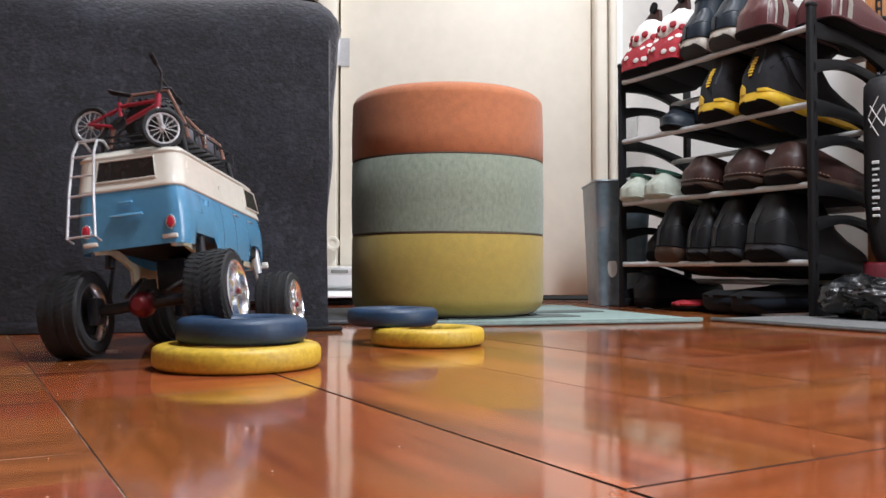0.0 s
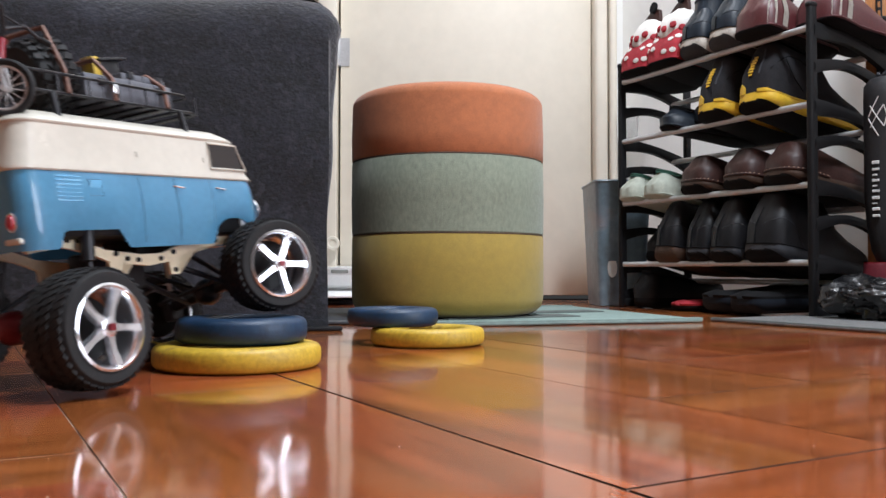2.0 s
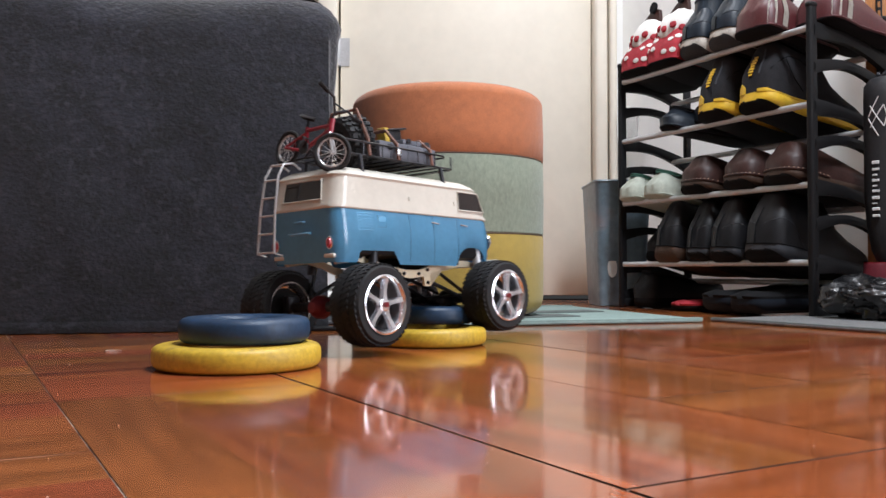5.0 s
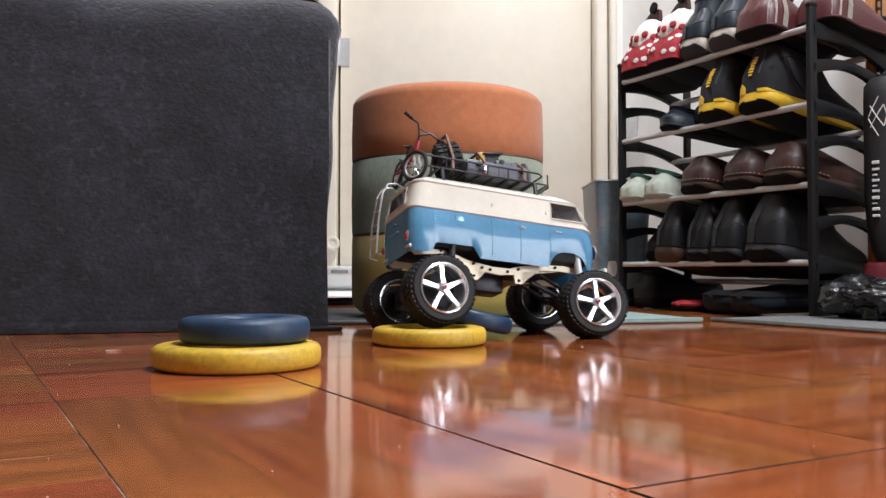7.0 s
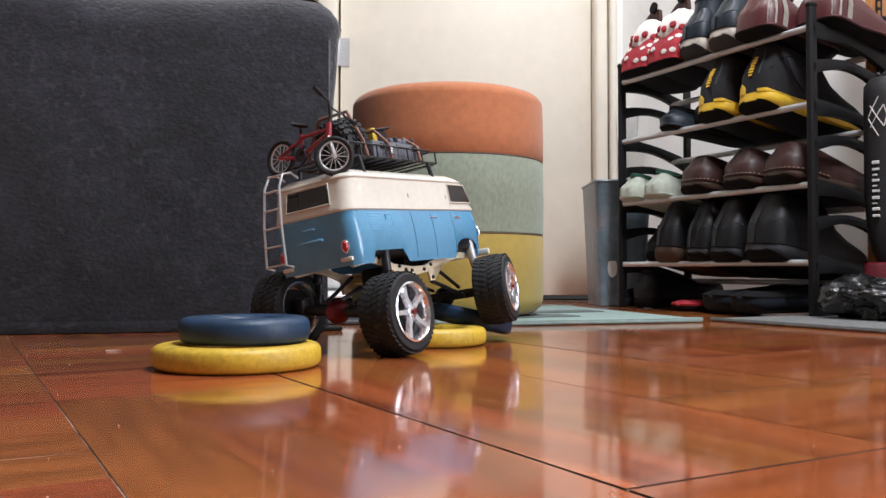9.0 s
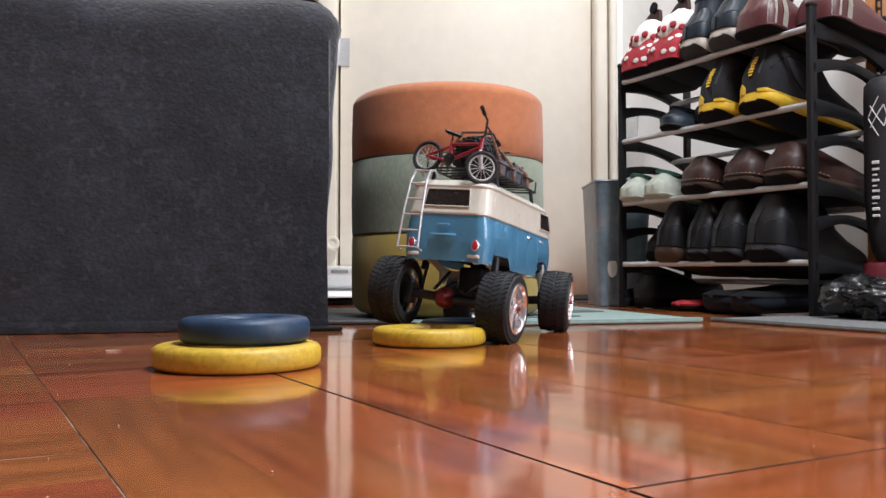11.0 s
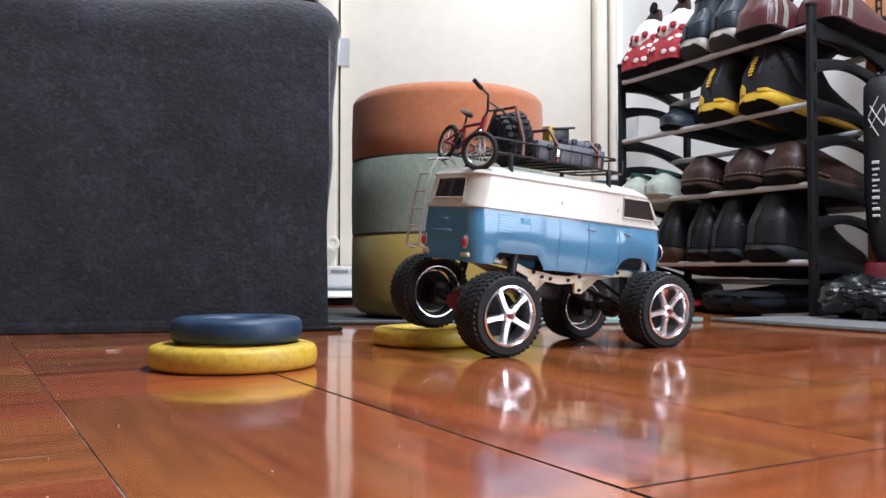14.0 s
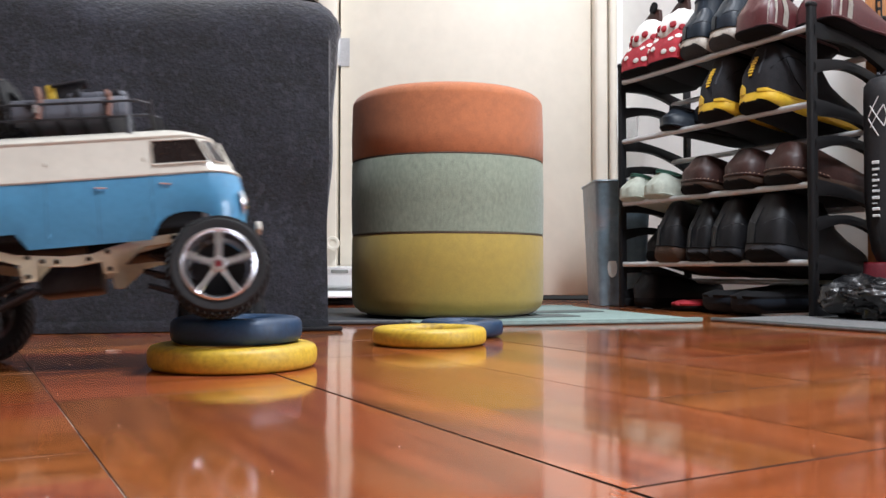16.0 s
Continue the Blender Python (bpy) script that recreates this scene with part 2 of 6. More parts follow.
def build_door():
    d = thing("door_1", "closed cream painted flush door with silver hinge", "", pose(0.069, 2.622, 0), kind="structure")
    part("door_leaf", bm_box(0.755, 0.04, 2.02, pose(0, 0, 1.025), 0.003), M_DOOR, d)
    for z in (0.745, 1.75):
        h = bm_cyl(0.007, 0.085, pose(-0.384, -0.026, z), 12, bevel=0.001)
        bm_box(0.03, 0.003, 0.085, pose(-0.365, -0.022, z), bm=h)
        part("hinge", h, M_STEEL, d, "silver butt hinge")
    structure("door_frame", bm_box(0.055, 0.13, 2.07, pose(-0.343, 2.625, 1.035), 0.004), M_DOOR, "cream painted door frame")
    bm = bm_box(0.04, 0.135, 2.07, pose(0.468, 2.618, 1.035), 0.012, 3)
    bm_box(0.022, 0.14, 2.07, pose(0.502, 2.612, 1.035), 0.009, 3, bm)
    structure("door_trim", bm, M_DOOR, "cream rounded moulding beside the door")
    structure("door_head", bm_box(0.80, 0.13, 0.05, pose(0.07, 2.625, 2.048), 0.004), M_DOOR, "cream painted door head frame")


build_door()


def herringbone():
    """Three-to-one herringbone to one side of a straight joint, a field of parallel boards to the other."""
    floor = bpy.data.objects["floor"]
    WV, WU, gap = 0.1825, 0.1885, 0.0024
    b, c = Vector((-0.487, 0.8734, 0)), Vector((0.8734, 0.487, 0))
    along_c = math.degrees(math.atan2(c.y, c.x))
    random.seed(5)
    made = {}
    # the boards end under the walls
    edges = [(Vector((X0 - 0.01, 0, 0)), Vector((-1, 0, 0))), (Vector((X1 + 0.01, 0, 0)), Vector((1, 0, 0))), (Vector((0, Y0 - 0.01, 0)), Vector((0, -1, 0))),
             (Vector((0, Y1 + 0.01, 0)), Vector((0, 1, 0))), (Vector((0.565, 2.62, 0)), Vector((1, 0.5138, 0)).normalized())]
    def lay(v, u, cells, along_v):
        length, width = (cells * WV, WU) if along_v else (cells * WU, WV)
        p = b * (u + (WU / 2 if along_v else cells * WU / 2)) + c * (v + (cells * WV / 2 if along_v else WV / 2))
        if not (X0 - 0.3 < p.x < X1 + 0.2 and Y0 - 0.2 < p.y < Y1 + 0.05) or p.x - 0.545 - (2.62 - p.y) * 0.5138 > 0.25:
            return
        turn = along_c + (0 if along_v else 90)
        strips = 3 if abs(p.x) < 0.75 and 0.1 < p.y < 1.75 else 1
        level = -random.uniform(0, 0.0003)
        side = Vector((-math.sin(radians(turn)), math.cos(radians(turn)), 0))
        for k in range(strips):
            wide = (width - gap - 0.0001 * (strips - 1)) / strips
            q = p + side * (k - (strips - 1) / 2) * (wide + 0.0001)
            strip(q, length - gap, wide, turn, level)

    def strip(p, length, width, turn, level):
        key = (round(length, 4), round(width, 4))
        if key not in made:
            made[key] = board(length, width)
        m = pose(p.x, p.y, level - random.uniform(0, 0.00005), random.uniform(-0.05, 0.05), random.uniform(-0.02, 0.02), turn + random.choice((0, 180)))
        corners = [m @ Vector((sx * length / 2, sy * width / 2, 0)) for sx in (-1, 1) for sy in (-1, 1)]
        cuts = [(co, no) for co, no in edges if any((q - co).dot(no) > 0 for q in corners)]
        if any(all((q - co).dot(no) > 0 for q in corners) for co, no in cuts):
            return
        me = made[key]
        if cuts:
            bm = bm_box(length, width, 0.010, pose(0, 0, -0.005))
            inv = m.inverted()
            for co, no in cuts:
                r = bmesh.ops.bisect_plane(bm, geom=bm.verts[:] + bm.edges[:] + bm.faces[:], plane_co=inv @ co, plane_no=inv.to_3x3() @ no, clear_outer=True)
                rim = [e for e in r["geom_cut"] if isinstance(e, bmesh.types.BMEdge)]
                if rim:
                    bmesh.ops.edgeloop_fill(bm, edges=rim)
            if not bm.faces:
                return
            me = mesh_of("plank", bm, (M_WOOD, M_GAP), 0)
            for f in me.polygons:
                f.material_index = 0 if f.normal.z > 0.3 else 1
        piece("plank", me, floor, m)

    def board(length, width):
        bm = bm_box(length, width, 0.010, pose(0, 0, -0.005))
        me = mesh_of("plank", bm, (M_WOOD, M_GAP), 0)
        for f in me.polygons:
            f.material_index = 0 if f.normal.z > 0.3 else 1
        return me

    for j in range(-20, 20):
        u = 0.2785 + j * WU
        for i in range(0, 22):
            k = (i - 2 - j) % 6
            v = 0.0590 + i * WV
            if k == 0 or (i == 0 and k in (1, 2)):
                lay(v, u, 3 - k, True)
            elif k == 5:
                lay(v, u, 3, False)
        i = 0
        first = 2 + j % 3
        while i > -18:
            n = first if i == 0 else 4
            i -= n
            lay(0.0602 + i * WV, u, n, True)

# ---- the things in the room ----
def build_pouf():
    p = thing("round_pouf", "round upholstered pouf with orange, sage green and mustard bands", "pouf", pose(0.0085, 1.632, 0))
    R = 0.1785
    part("base", bm_cyl(0.150, 0.014, pose(0, 0, 0.007), 48, bevel=0.003), M_BLACK, p, "black base board")
    part("bottom_band", bm_lathe([(0.12, 0.010), (0.150, 0.010), (0.163, 0.014), (R - 0.004, 0.024), (R, 0.040), (R + 0.0006, 0.09), (R, 0.149), (R - 0.003, 0.1535)], 96), M_YELLOW, p, "mustard woven fabric band")
    part("middle_band", bm_lathe([(R - 0.003, 0.1535), (R, 0.156), (R + 0.0008, 0.22), (R, 0.2845), (R - 0.003, 0.2880)], 96), M_GREEN, p, "sage green woven fabric band")
    top = [(R - 0.003, 0.2880), (R, 0.2915), (R + 0.0006, 0.33), (R - 0.001, 0.391)]
    for a in range(10, 91, 16):
        top.append((R - 0.001 - 0.029 * (1 - math.cos(radians(a))), 0.391 + 0.022 * math.sin(radians(a))))
    top += [(0.10, 0.416), (0.04, 0.418), (0, 0.418)]
    part("top_band", bm_lathe(top, 96), M_ORANGE, p, "orange woven fabric top")
    for z in (0.1535, 0.2880):
        part("seam", bm_tube([((R - 0.0022) * math.cos(2 * math.pi * i / 96), (R - 0.0022) * math.sin(2 * math.pi * i / 96), z) for i in range(96)], 0.0016, 6, closed=True), M_PIPING, p, "dark stitched seam")


build_pouf()


def build_cover():
    """A low block under a felt throw: walls that lean and wave a little, a rolled top edge."""
    turn = 13.0
    L, D, Hh = 1.35, 0.80, 0.512
    r = 0.035
    hx, hy = L / 2, D / 2
    per = []
    for cx, cy, a0 in ((hx - r, -hy + r, -90), (hx - r, hy - r, 0), (-hx + r, hy - r, 90), (-hx + r, -hy + r, 180)):
        for a in range(0, 91, 15):
            per.append((cx + r * math.cos(radians(a0 + a)), cy + r * math.sin(radians(a0 + a)), math.cos(radians(a0 + a)), math.sin(radians(a0 + a))))
    ring = []
    for k, p in enumerate(per):
        q = per[(k + 1) % len(per)]
        d = math.hypot(q[0] - p[0], q[1] - p[1])
        n = max(1, int(d / 0.012))
        for i in range(n):
            f = i / n
            ring.append(tuple(p[m] * (1 - f) + q[m] * f for m in range(4)))
    sections = []
    zs = [0.0, 0.008, 0.016] + [0.016 + (Hh - 0.082) * i / 34 for i in range(1, 35)]
    def wave(x, y, z):
        return 0.0125 * noise.noise(Vector((x * 4.5, y * 4.5, z * 3.2))) + 0.0050 * noise.noise(Vector((x * 13 + z * 5, y * 13, z * 9 + 4)))
    for z in zs:
        f = z / Hh
        out = -0.0350 * (1 - f) ** 1.0 + 0.003 * math.sin(f * 6)
        s = []
        for x, y, nx, ny in ring:
            w = wave(x, y, z) * (0.4 + 0.6 * math.sin(math.pi * min(1, f + 0.15)))
            o = (out if nx > 0.3 else 0) + w
            s.append((x + nx * o, y + ny * o, z))
        sections.append(s)
    for a in range(15, 91, 15):
        ins, zz = 0.068 * (1 - math.cos(radians(a))), zs[-1] + 0.066 * math.sin(radians(a))
        sections.append([(x - nx * ins + nx * wave(x, y, 0.5) * 0.5, y - ny * ins, zz + wave(x, y, 2)) for x, y, nx, ny in ring])
    bm = bm_loft(sections)
    c, s = math.cos(radians(turn)), math.sin(radians(turn))
    corner = Vector((-0.149, 1.3215))
    px, py = corner.x - (hx * c + hy * s), corner.y - (hx * s - hy * c)
    bench = thing("covered_bench", "low bench under a dark grey felt throw reaching the floor", "covered bench", pose(px, py, 0.001, 0, 0, turn))
    part("throw", bm, M_FELT, bench)
    hem = bm_loft([[(p[0] + q[2] * o, p[1] + q[3] * o, z) for q, p in zip(ring, base)] for base, z, o in ((sections[0], 0.0, 0.0018), (sections[1], 0.004, 0.0026), (sections[1], 0.012, 0.0026), (sections[2], 0.016, 0.0012))], cap=False)
    part("hem", hem, M_FELT, bench, "stitched felt hem")


build_cover()


def ring_mesh(R, h, tube):
    """A swimming ring with a squarish rounded section."""
    pr = []
    for i in range(20):
        a = 2 * math.pi * i / 20
        ca, sa = math.cos(a), math.sin(a)
        pr.append((R - tube + tube * math.copysign(abs(ca) ** 0.58, ca), h / 2 + h / 2 * math.copysign(abs(sa) ** 0.62, sa)))
    return bm_lathe(pr, 72, closed=True)


RINGS = {}


def build_rings():
    for key, R, h, mat, word, m in (
            ("near_low", 0.0776, 0.0225, M_RING_Y, "yellow", pose(-0.1925, 0.818, 0)),
            ("near_top", 0.0608, 0.0245, M_RING_B, "dark blue", pose(-0.1895, 0.822, 0.0225)),
            ("far_low", 0.0697, 0.0215, M_RING_Y, "yellow", pose(-0.0190, 1.066, 0)),
            ("far_top", 0.0564, 0.0225, M_RING_B, "dark blue", pose(-0.0628, 1.085, 0.0215))):
        ob = thing("dive_ring", "scuffed %s rubber ring stacked on the floor" % word, "ring", m, "rubber rings on the floor")
        part("rubber_body", ring_mesh(R, h, h * 0.62), mat, ob)
        inner = R - 1.24 * h
        part("mould_seam", bm_tube([(inner * math.cos(2 * math.pi * i / 72), inner * math.sin(2 * math.pi * i / 72), h * 0.5) for i in range(72)], 0.0005, 6, closed=True), mat, ob)
        RINGS[key] = ob


build_rings()

# ---- the shoe corner ----
M_NAVY = material("charcoal_canvas", (0.017, 0.0165, 0.019), 0.85, spec=0.25, vary=0.3, scale=60, bump=0.4, bump_scale=700)
M_NAVYLEATHER = material("navy_leather", (0.010, 0.017, 0.027), 0.45, spec=0.35, vary=0.25, scale=50, bump=0.3, bump_scale=250)
M_SOLE_Y = material("yellow_foam_sole", (0.72, 0.46, 0.03), 0.5, vary=0.12, scale=40, bump=0.2)
M_SOLE_W = material("off_white_rubber_sole", (0.55, 0.52, 0.46), 0.6, vary=0.15, scale=40, stain=((0.25, 0.23, 0.2), 60, 0.62))
M_SOLE_G = material("grey_rubber_sole", (0.034, 0.036, 0.042), 0.7, spec=0.3, vary=0.2, scale=40)
M_BURGUNDY = material("burgundy_leather", (0.075, 0.014, 0.016), 0.42, vary=0.25, scale=40, bump=0.2)
M_BROWN = material("brown_leather", (0.036, 0.013, 0.010), 0.5, spec=0.4, vary=0.3, scale=45, bump=0.3)
M_MINT = material("pale_mint_knit", (0.42, 0.45, 0.38), 0.8, vary=0.15, scale=80, bump=0.4, bump_scale=900)
M_GREENLINE = material("dark_green_lining", (0.03, 0.10, 0.07), 0.85, vary=0.2)
M_BOOT = material("charcoal_leather_boot", (0.006, 0.006, 0.0075), 0.5, spec=0.3, vary=0.3, scale=35, bump=0.3, bump_scale=180)
M_TAN = material("tan_boot_heel", (0.045, 0.022, 0.012), 0.6, vary=0.3)
M_LINING = material("dark_shoe_lining", (0.006, 0.006, 0.007), 0.95, vary=0.2, spec=0.2)
M_SLIPPER = material("blue_grey_slipper_foam", (0.007, 0.011, 0.018), 0.85, spec=0.25, vary=0.25, scale=50, bump=0.3)
M_REDFELT = material("dark_red_fabric", (0.36, 0.018, 0.03), 0.8, vary=0.25)
M_WHITECLOTH = material("white_fleece", (0.78, 0.76, 0.72), 0.9, vary=0.08, bump=0.5)
M_MATMINT = material("mint_woven_mat", (0.20, 0.275, 0.255), 0.9, vary=0.15, scale=60, bump=0.6, bump_scale=500)
M_MATDARK = material("grey_green_mat_band", (0.085, 0.10, 0.095), 0.9, vary=0.2, scale=60, bump=0.6, bump_scale=500)
M_MATGREY = material("speckled_grey_mat", (0.14, 0.14, 0.14), 0.92, vary=0.45, scale=160, bump=0.7, bump_scale=500)
M_WHITEPLASTIC = material("white_gloss_plastic", (0.78, 0.78, 0.77), 0.3, vary=0.04)
M_DISPLAY = material("grey_display", (0.30, 0.32, 0.30), 0.25, vary=0.1)
M_PLASTICBAG = material("black_plastic_film", (0.008, 0.008, 0.009), 0.25, vary=0.4, scale=40)
M_CLEAR = material("clear_plastic", (0.9, 0.9, 0.9), 0.08, vary=0.02, transmission=0.9)
M_RACKWOOD = material("orange_brown_wood", (0.42, 0.17, 0.05), 0.45, vary=0.25, scale=14, stretch=(8, 8, 1))
M_BAGCLOTH = material("black_nylon_cloth", (0.014, 0.014, 0.016), 0.7, vary=0.3, bump=0.3, bump_scale=600)
M_MATDARKGREY = material("dark_grey_rubber_mat", (0.045, 0.047, 0.052), 0.8, vary=0.3, scale=80, bump=0.5, bump_scale=400)
M_DUST = material("pale_dust", (0.55, 0.50, 0.45), 0.8, vary=0.2)
M_CAN = material("faded_red_tin", (0.15, 0.018, 0.028), 0.4, vary=0.3, scale=40, stain=((0.10, 0.07, 0.06), 60, 0.58))
M_PRINT = material("white_print", (0.75, 0.75, 0.75), 0.6, vary=0.05)

RACK = pose(0.431, 2.084, 0, 0, 0, RACK_TURN)
TIERS = (0.104, 0.2485, 0.397, 0.540)


def build_rack():
    r = thing("shoe_rack", "black plastic shoe rack with four grey tube tiers", "shoe rack", RACK)
    W, D = 0.547, 0.205
    for x in (0.0, W):
        k = 1 if x else -1
        for y, tall in ((0.0, 0.585), (D, 0.585)):
            part("post", bm_box(0.013, 0.020, tall, pose(x, y, tall / 2 + 0.001), 0.005, 3), M_BLACK, r)
            part("post_cap", bm_box(0.015, 0.022, 0.012, pose(x, y, tall - 0.004), 0.005, 3), M_BLACK, r)
        part("foot_bar", bm_box(0.018, D, 0.022, pose(x, D / 2, 0.014), 0.005), M_BLACK, r)
        for z in TIERS:
            def bow(z0, z1, rise, n=10):
                return [(x, D * i / n, z0 + (z1 - z0) * i / n + rise * math.sin(math.pi * i / n)) for i in range(n + 1)]
            for nm, path, h in (("side_bow", bow(z - 0.006, z - 0.048, 0.012), 0.011), ("side_arch", bow(z - 0.075, z - 0.098, 0.022), 0.009)):
                sec = []
                for _, y, zz in path:
                    f = y / D
                    hh = h * (1.45 - 0.55 * math.sin(math.pi * f))
                    sec.append([(x - 0.006, y, zz - hh), (x + 0.006, y, zz - hh), (x + 0.009, y, zz), (x + 0.006, y, zz + hh), (x - 0.006, y, zz + hh), (x - 0.009, y, zz)])
                part(nm, bm_loft(sec), M_BLACK, r)
    for z in TIERS:
        for y, dz in ((0.0, 0.0), (0.155, -0.040)):
            part("tube", bm_tube([(0.004, y, z + dz), (W - 0.004, y, z + dz)], 0.0062, 12), M_STEEL, r, "grey steel tube")
        part("tube_joint", bm_tube([(W * 0.505, 0, z), (W * 0.525, 0, z)], 0.0070, 12), M_STEEL, r)


build_rack()


M_STITCH = material("pale_stitching", (0.30, 0.20, 0.14), 0.7, vary=0.3)
SHELLS = {}


def shoe(name, label, x, y, z, tilt=-11, turn=0, L=0.265, W=0.088, collar=0.070, toe=0.045, sole=0.024, upper=M_NAVY, sole_mat=M_SOLE_W,
         lining=M_LINING, outsole=M_LINING, hold=False, shaft=0.0, stripes=None, wedge=0.0, group="shoes on the rack", open_top=True, taper=0.20, welt=None):
    """A shoe with its heel at the front rail: sole, upper, collar and lining."""
    s = thing(name, label, "shoe" if name != "boot" else "boot", RACK @ pose(x, y, z, 0, 0, 90 + turn) @ pose(0, 0, 0, 0, -tilt, 0), group)
    prof = ((0.0, 0.14, 0.78), (0.004, 0.30, 0.86), (0.012, 0.46, 0.92), (0.026, 0.60, 0.95), (0.045, 0.70, 0.97), (0.07, 0.77, 0.99), (0.11, 0.82, 1.0), (0.16, 0.83, 1.0), (0.22, 0.82, 0.98), (0.34, 0.80, 0.90), (0.46, 0.86, 0.74), (0.58, 0.95, 0.55), (0.70, 1.0, 0.36), (0.82, 0.96, 0.20), (0.91, 0.78, 0.08), (0.97, 0.48, -0.06), (1.0, 0.16, -0.35))
    sec_s, sec_u = [], []
    for f, w, h in prof:
        hw = W / 2 * w
        if hold and f < 0.5:
            h = max(h, 1.0 if f > 0.05 else h)
        xx = f * L
        spring = 0.012 * max(0, f - 0.72) ** 1.5 * 6
        st = sole * (1.0 + wedge * (1 - f))
        heelup = 0.55 * sole * max(0, 1 - f / 0.10) ** 1.6
        sec_s.append([(xx, yy * hw, zz) for yy, zz in ((-0.82, spring + heelup), (-1.03, spring + heelup * 0.6 + st * 0.35), (-1.06, spring + st * 0.7), (-1.02, spring + st), (0, spring + st + 0.001), (1.02, spring + st), (1.06, spring + st * 0.7), (1.03, spring + heelup * 0.6 + st * 0.35), (0.82, spring + heelup), (0, spring + heelup))])
        top = spring + st + max(0.006, toe * 0.55 + (collar - toe * 0.55) * max(0, (h - 0.08)) / 0.92 if h > 0.08 else toe * (0.55 + h))
        ring = []
        n = 18
        for i in range(n + 1):
            a = math.pi * i / n
            ca, sa = math.cos(a), math.sin(a)
            up = sa ** 0.6
            narrow = 1 - taper * up ** 1.6 * (1 if h > 0.3 else 0.1)
            bulge = 1 + 0.05 * math.sin(math.pi * min(1, up * 1.6))
            back = max(0, 1 - f / 0.14) * (0.016 * up ** 2 - 0.006 * math.sin(math.pi * min(1, up * 1.5)))
            ring.append((xx + back, -hw * math.copysign(abs(ca) ** 0.5, ca) * narrow * bulge, spring + st + (top - spring - st) * up))
        sec_u.append(ring)
    SHELLS[s.name] = (prof, sec_u, L)
    part("sole", bm_loft([[(px, py, pz + 0.005 * (1 - min(1, pz / sole))) for px, py, pz in q] for q in sec_s]), sole_mat, s)
    # the default near-black colour covers dark outsoles and the shade beneath the shoes
    part("outsole", bm_loft([[(px, py * 0.985, min(pz, q[0][2] + 0.0052)) for px, py, pz in q] for q in sec_s[1:]]), outsole, s, "outsole, underside shade painted in on most")
    part("upper", bm_loft(sec_u), upper, s)
    zc = sole * (1 + wedge) + collar
    if welt:
        edge = [q[3] for q in sec_s[9::-1]] + [q[5] for q in sec_s[:10]]
        part("welt", bm_tube([(px, py * 1.03, pz + 0.001) for px, py, pz in edge], 0.0026, 6), upper, s, "raised welt seam")
        for k in range(0, len(edge) - 1):
            a, b = Vector(edge[k]), Vector(edge[k + 1])
            for g in range(max(1, int((b - a).length / 0.009))):
                c = a.lerp(b, (g + 0.5) / max(1, int((b - a).length / 0.009)))
                part("stitch", bm_box(0.0030, 0.0024, 0.0022, Matrix.Translation((c.x, c.y * 1.05, c.z + 0.003))), welt, s, "pale stitch")
    if shaft:
        rings = []
        for f, sx, sy in ((0, 0.060, 0.037), (0.3, 0.058, 0.0365), (0.6, 0.056, 0.0365), (1.0, 0.058, 0.039)):
            rings.append([(0.068 + 0.004 * f + sx * math.cos(2 * math.pi * i / 24), W / 0.088 * sy * math.sin(2 * math.pi * i / 24), zc - 0.045 + (shaft + 0.045) * f) for i in range(24)])
        part("shaft", bm_loft(rings), upper, s)
        part("cuff", bm_tube([(px, py, pz) for px, py, pz in rings[-1]], 0.0022, 6, closed=True), upper, s, "rolled shaft edge")
        part("lining", bm_lathe([(0.0, 0.0), (0.030, 0.0), (0.032, 0.002)], 20, pose(0.072, 0, zc + shaft - 0.001) @ Matrix.Diagonal((1.72, 1.14 * W / 0.088, 1, 1))), lining, s)
    elif open_top:
        c = Matrix.Translation((0.30 * L * 0.62 + 0.012, 0, zc - 0.004)) @ Matrix.Rotation(radians(6), 4, "Y") @ Matrix.Diagonal((L * 0.185, W * 0.30, 1, 1))
        part("lining", bm_lathe([(0, 0.0015), (0.92, 0.002), (1.0, 0.001), (1.02, -0.004)], 24, c), lining, s, "dark shoe opening")
        part("collar", bm_tube([c @ Vector((math.cos(2 * math.pi * i / 24), math.sin(2 * math.pi * i / 24), 0.002)) for i in range(24)], 0.0020, 6, closed=True), lining, s)
    if stripes:
        for dx in stripes[1]:
            rings = []
            for off in (-stripes[2], stripes[2]):
                f = (dx + off) / L
                a = next(i for i in range(len(prof) - 1) if prof[i + 1][0] >= f)
                g = (f - prof[a][0]) / (prof[a + 1][0] - prof[a][0])
                rings.append([tuple((1 - g) * p + g * q for p, q in zip(u, v)) for u, v in zip(sec_u[a], sec_u[a + 1])])
            rings = [[(px, py * 1.025, pz + 0.0012) for px, py, pz in rg] for rg in rings]
            bm = bmesh.new()
            rows = [[bm.verts.new(p) for p in rg] for rg in rings]
            for i in range(len(rows[0]) - 1):
                bm.faces.new((rows[0][i], rows[0][i + 1], rows[1][i + 1], rows[1][i]))
            bmesh.ops.solidify(bm, geom=bm.faces[:], thickness=0.0012)
            part("stripe", bm, stripes[0], s)
    return s


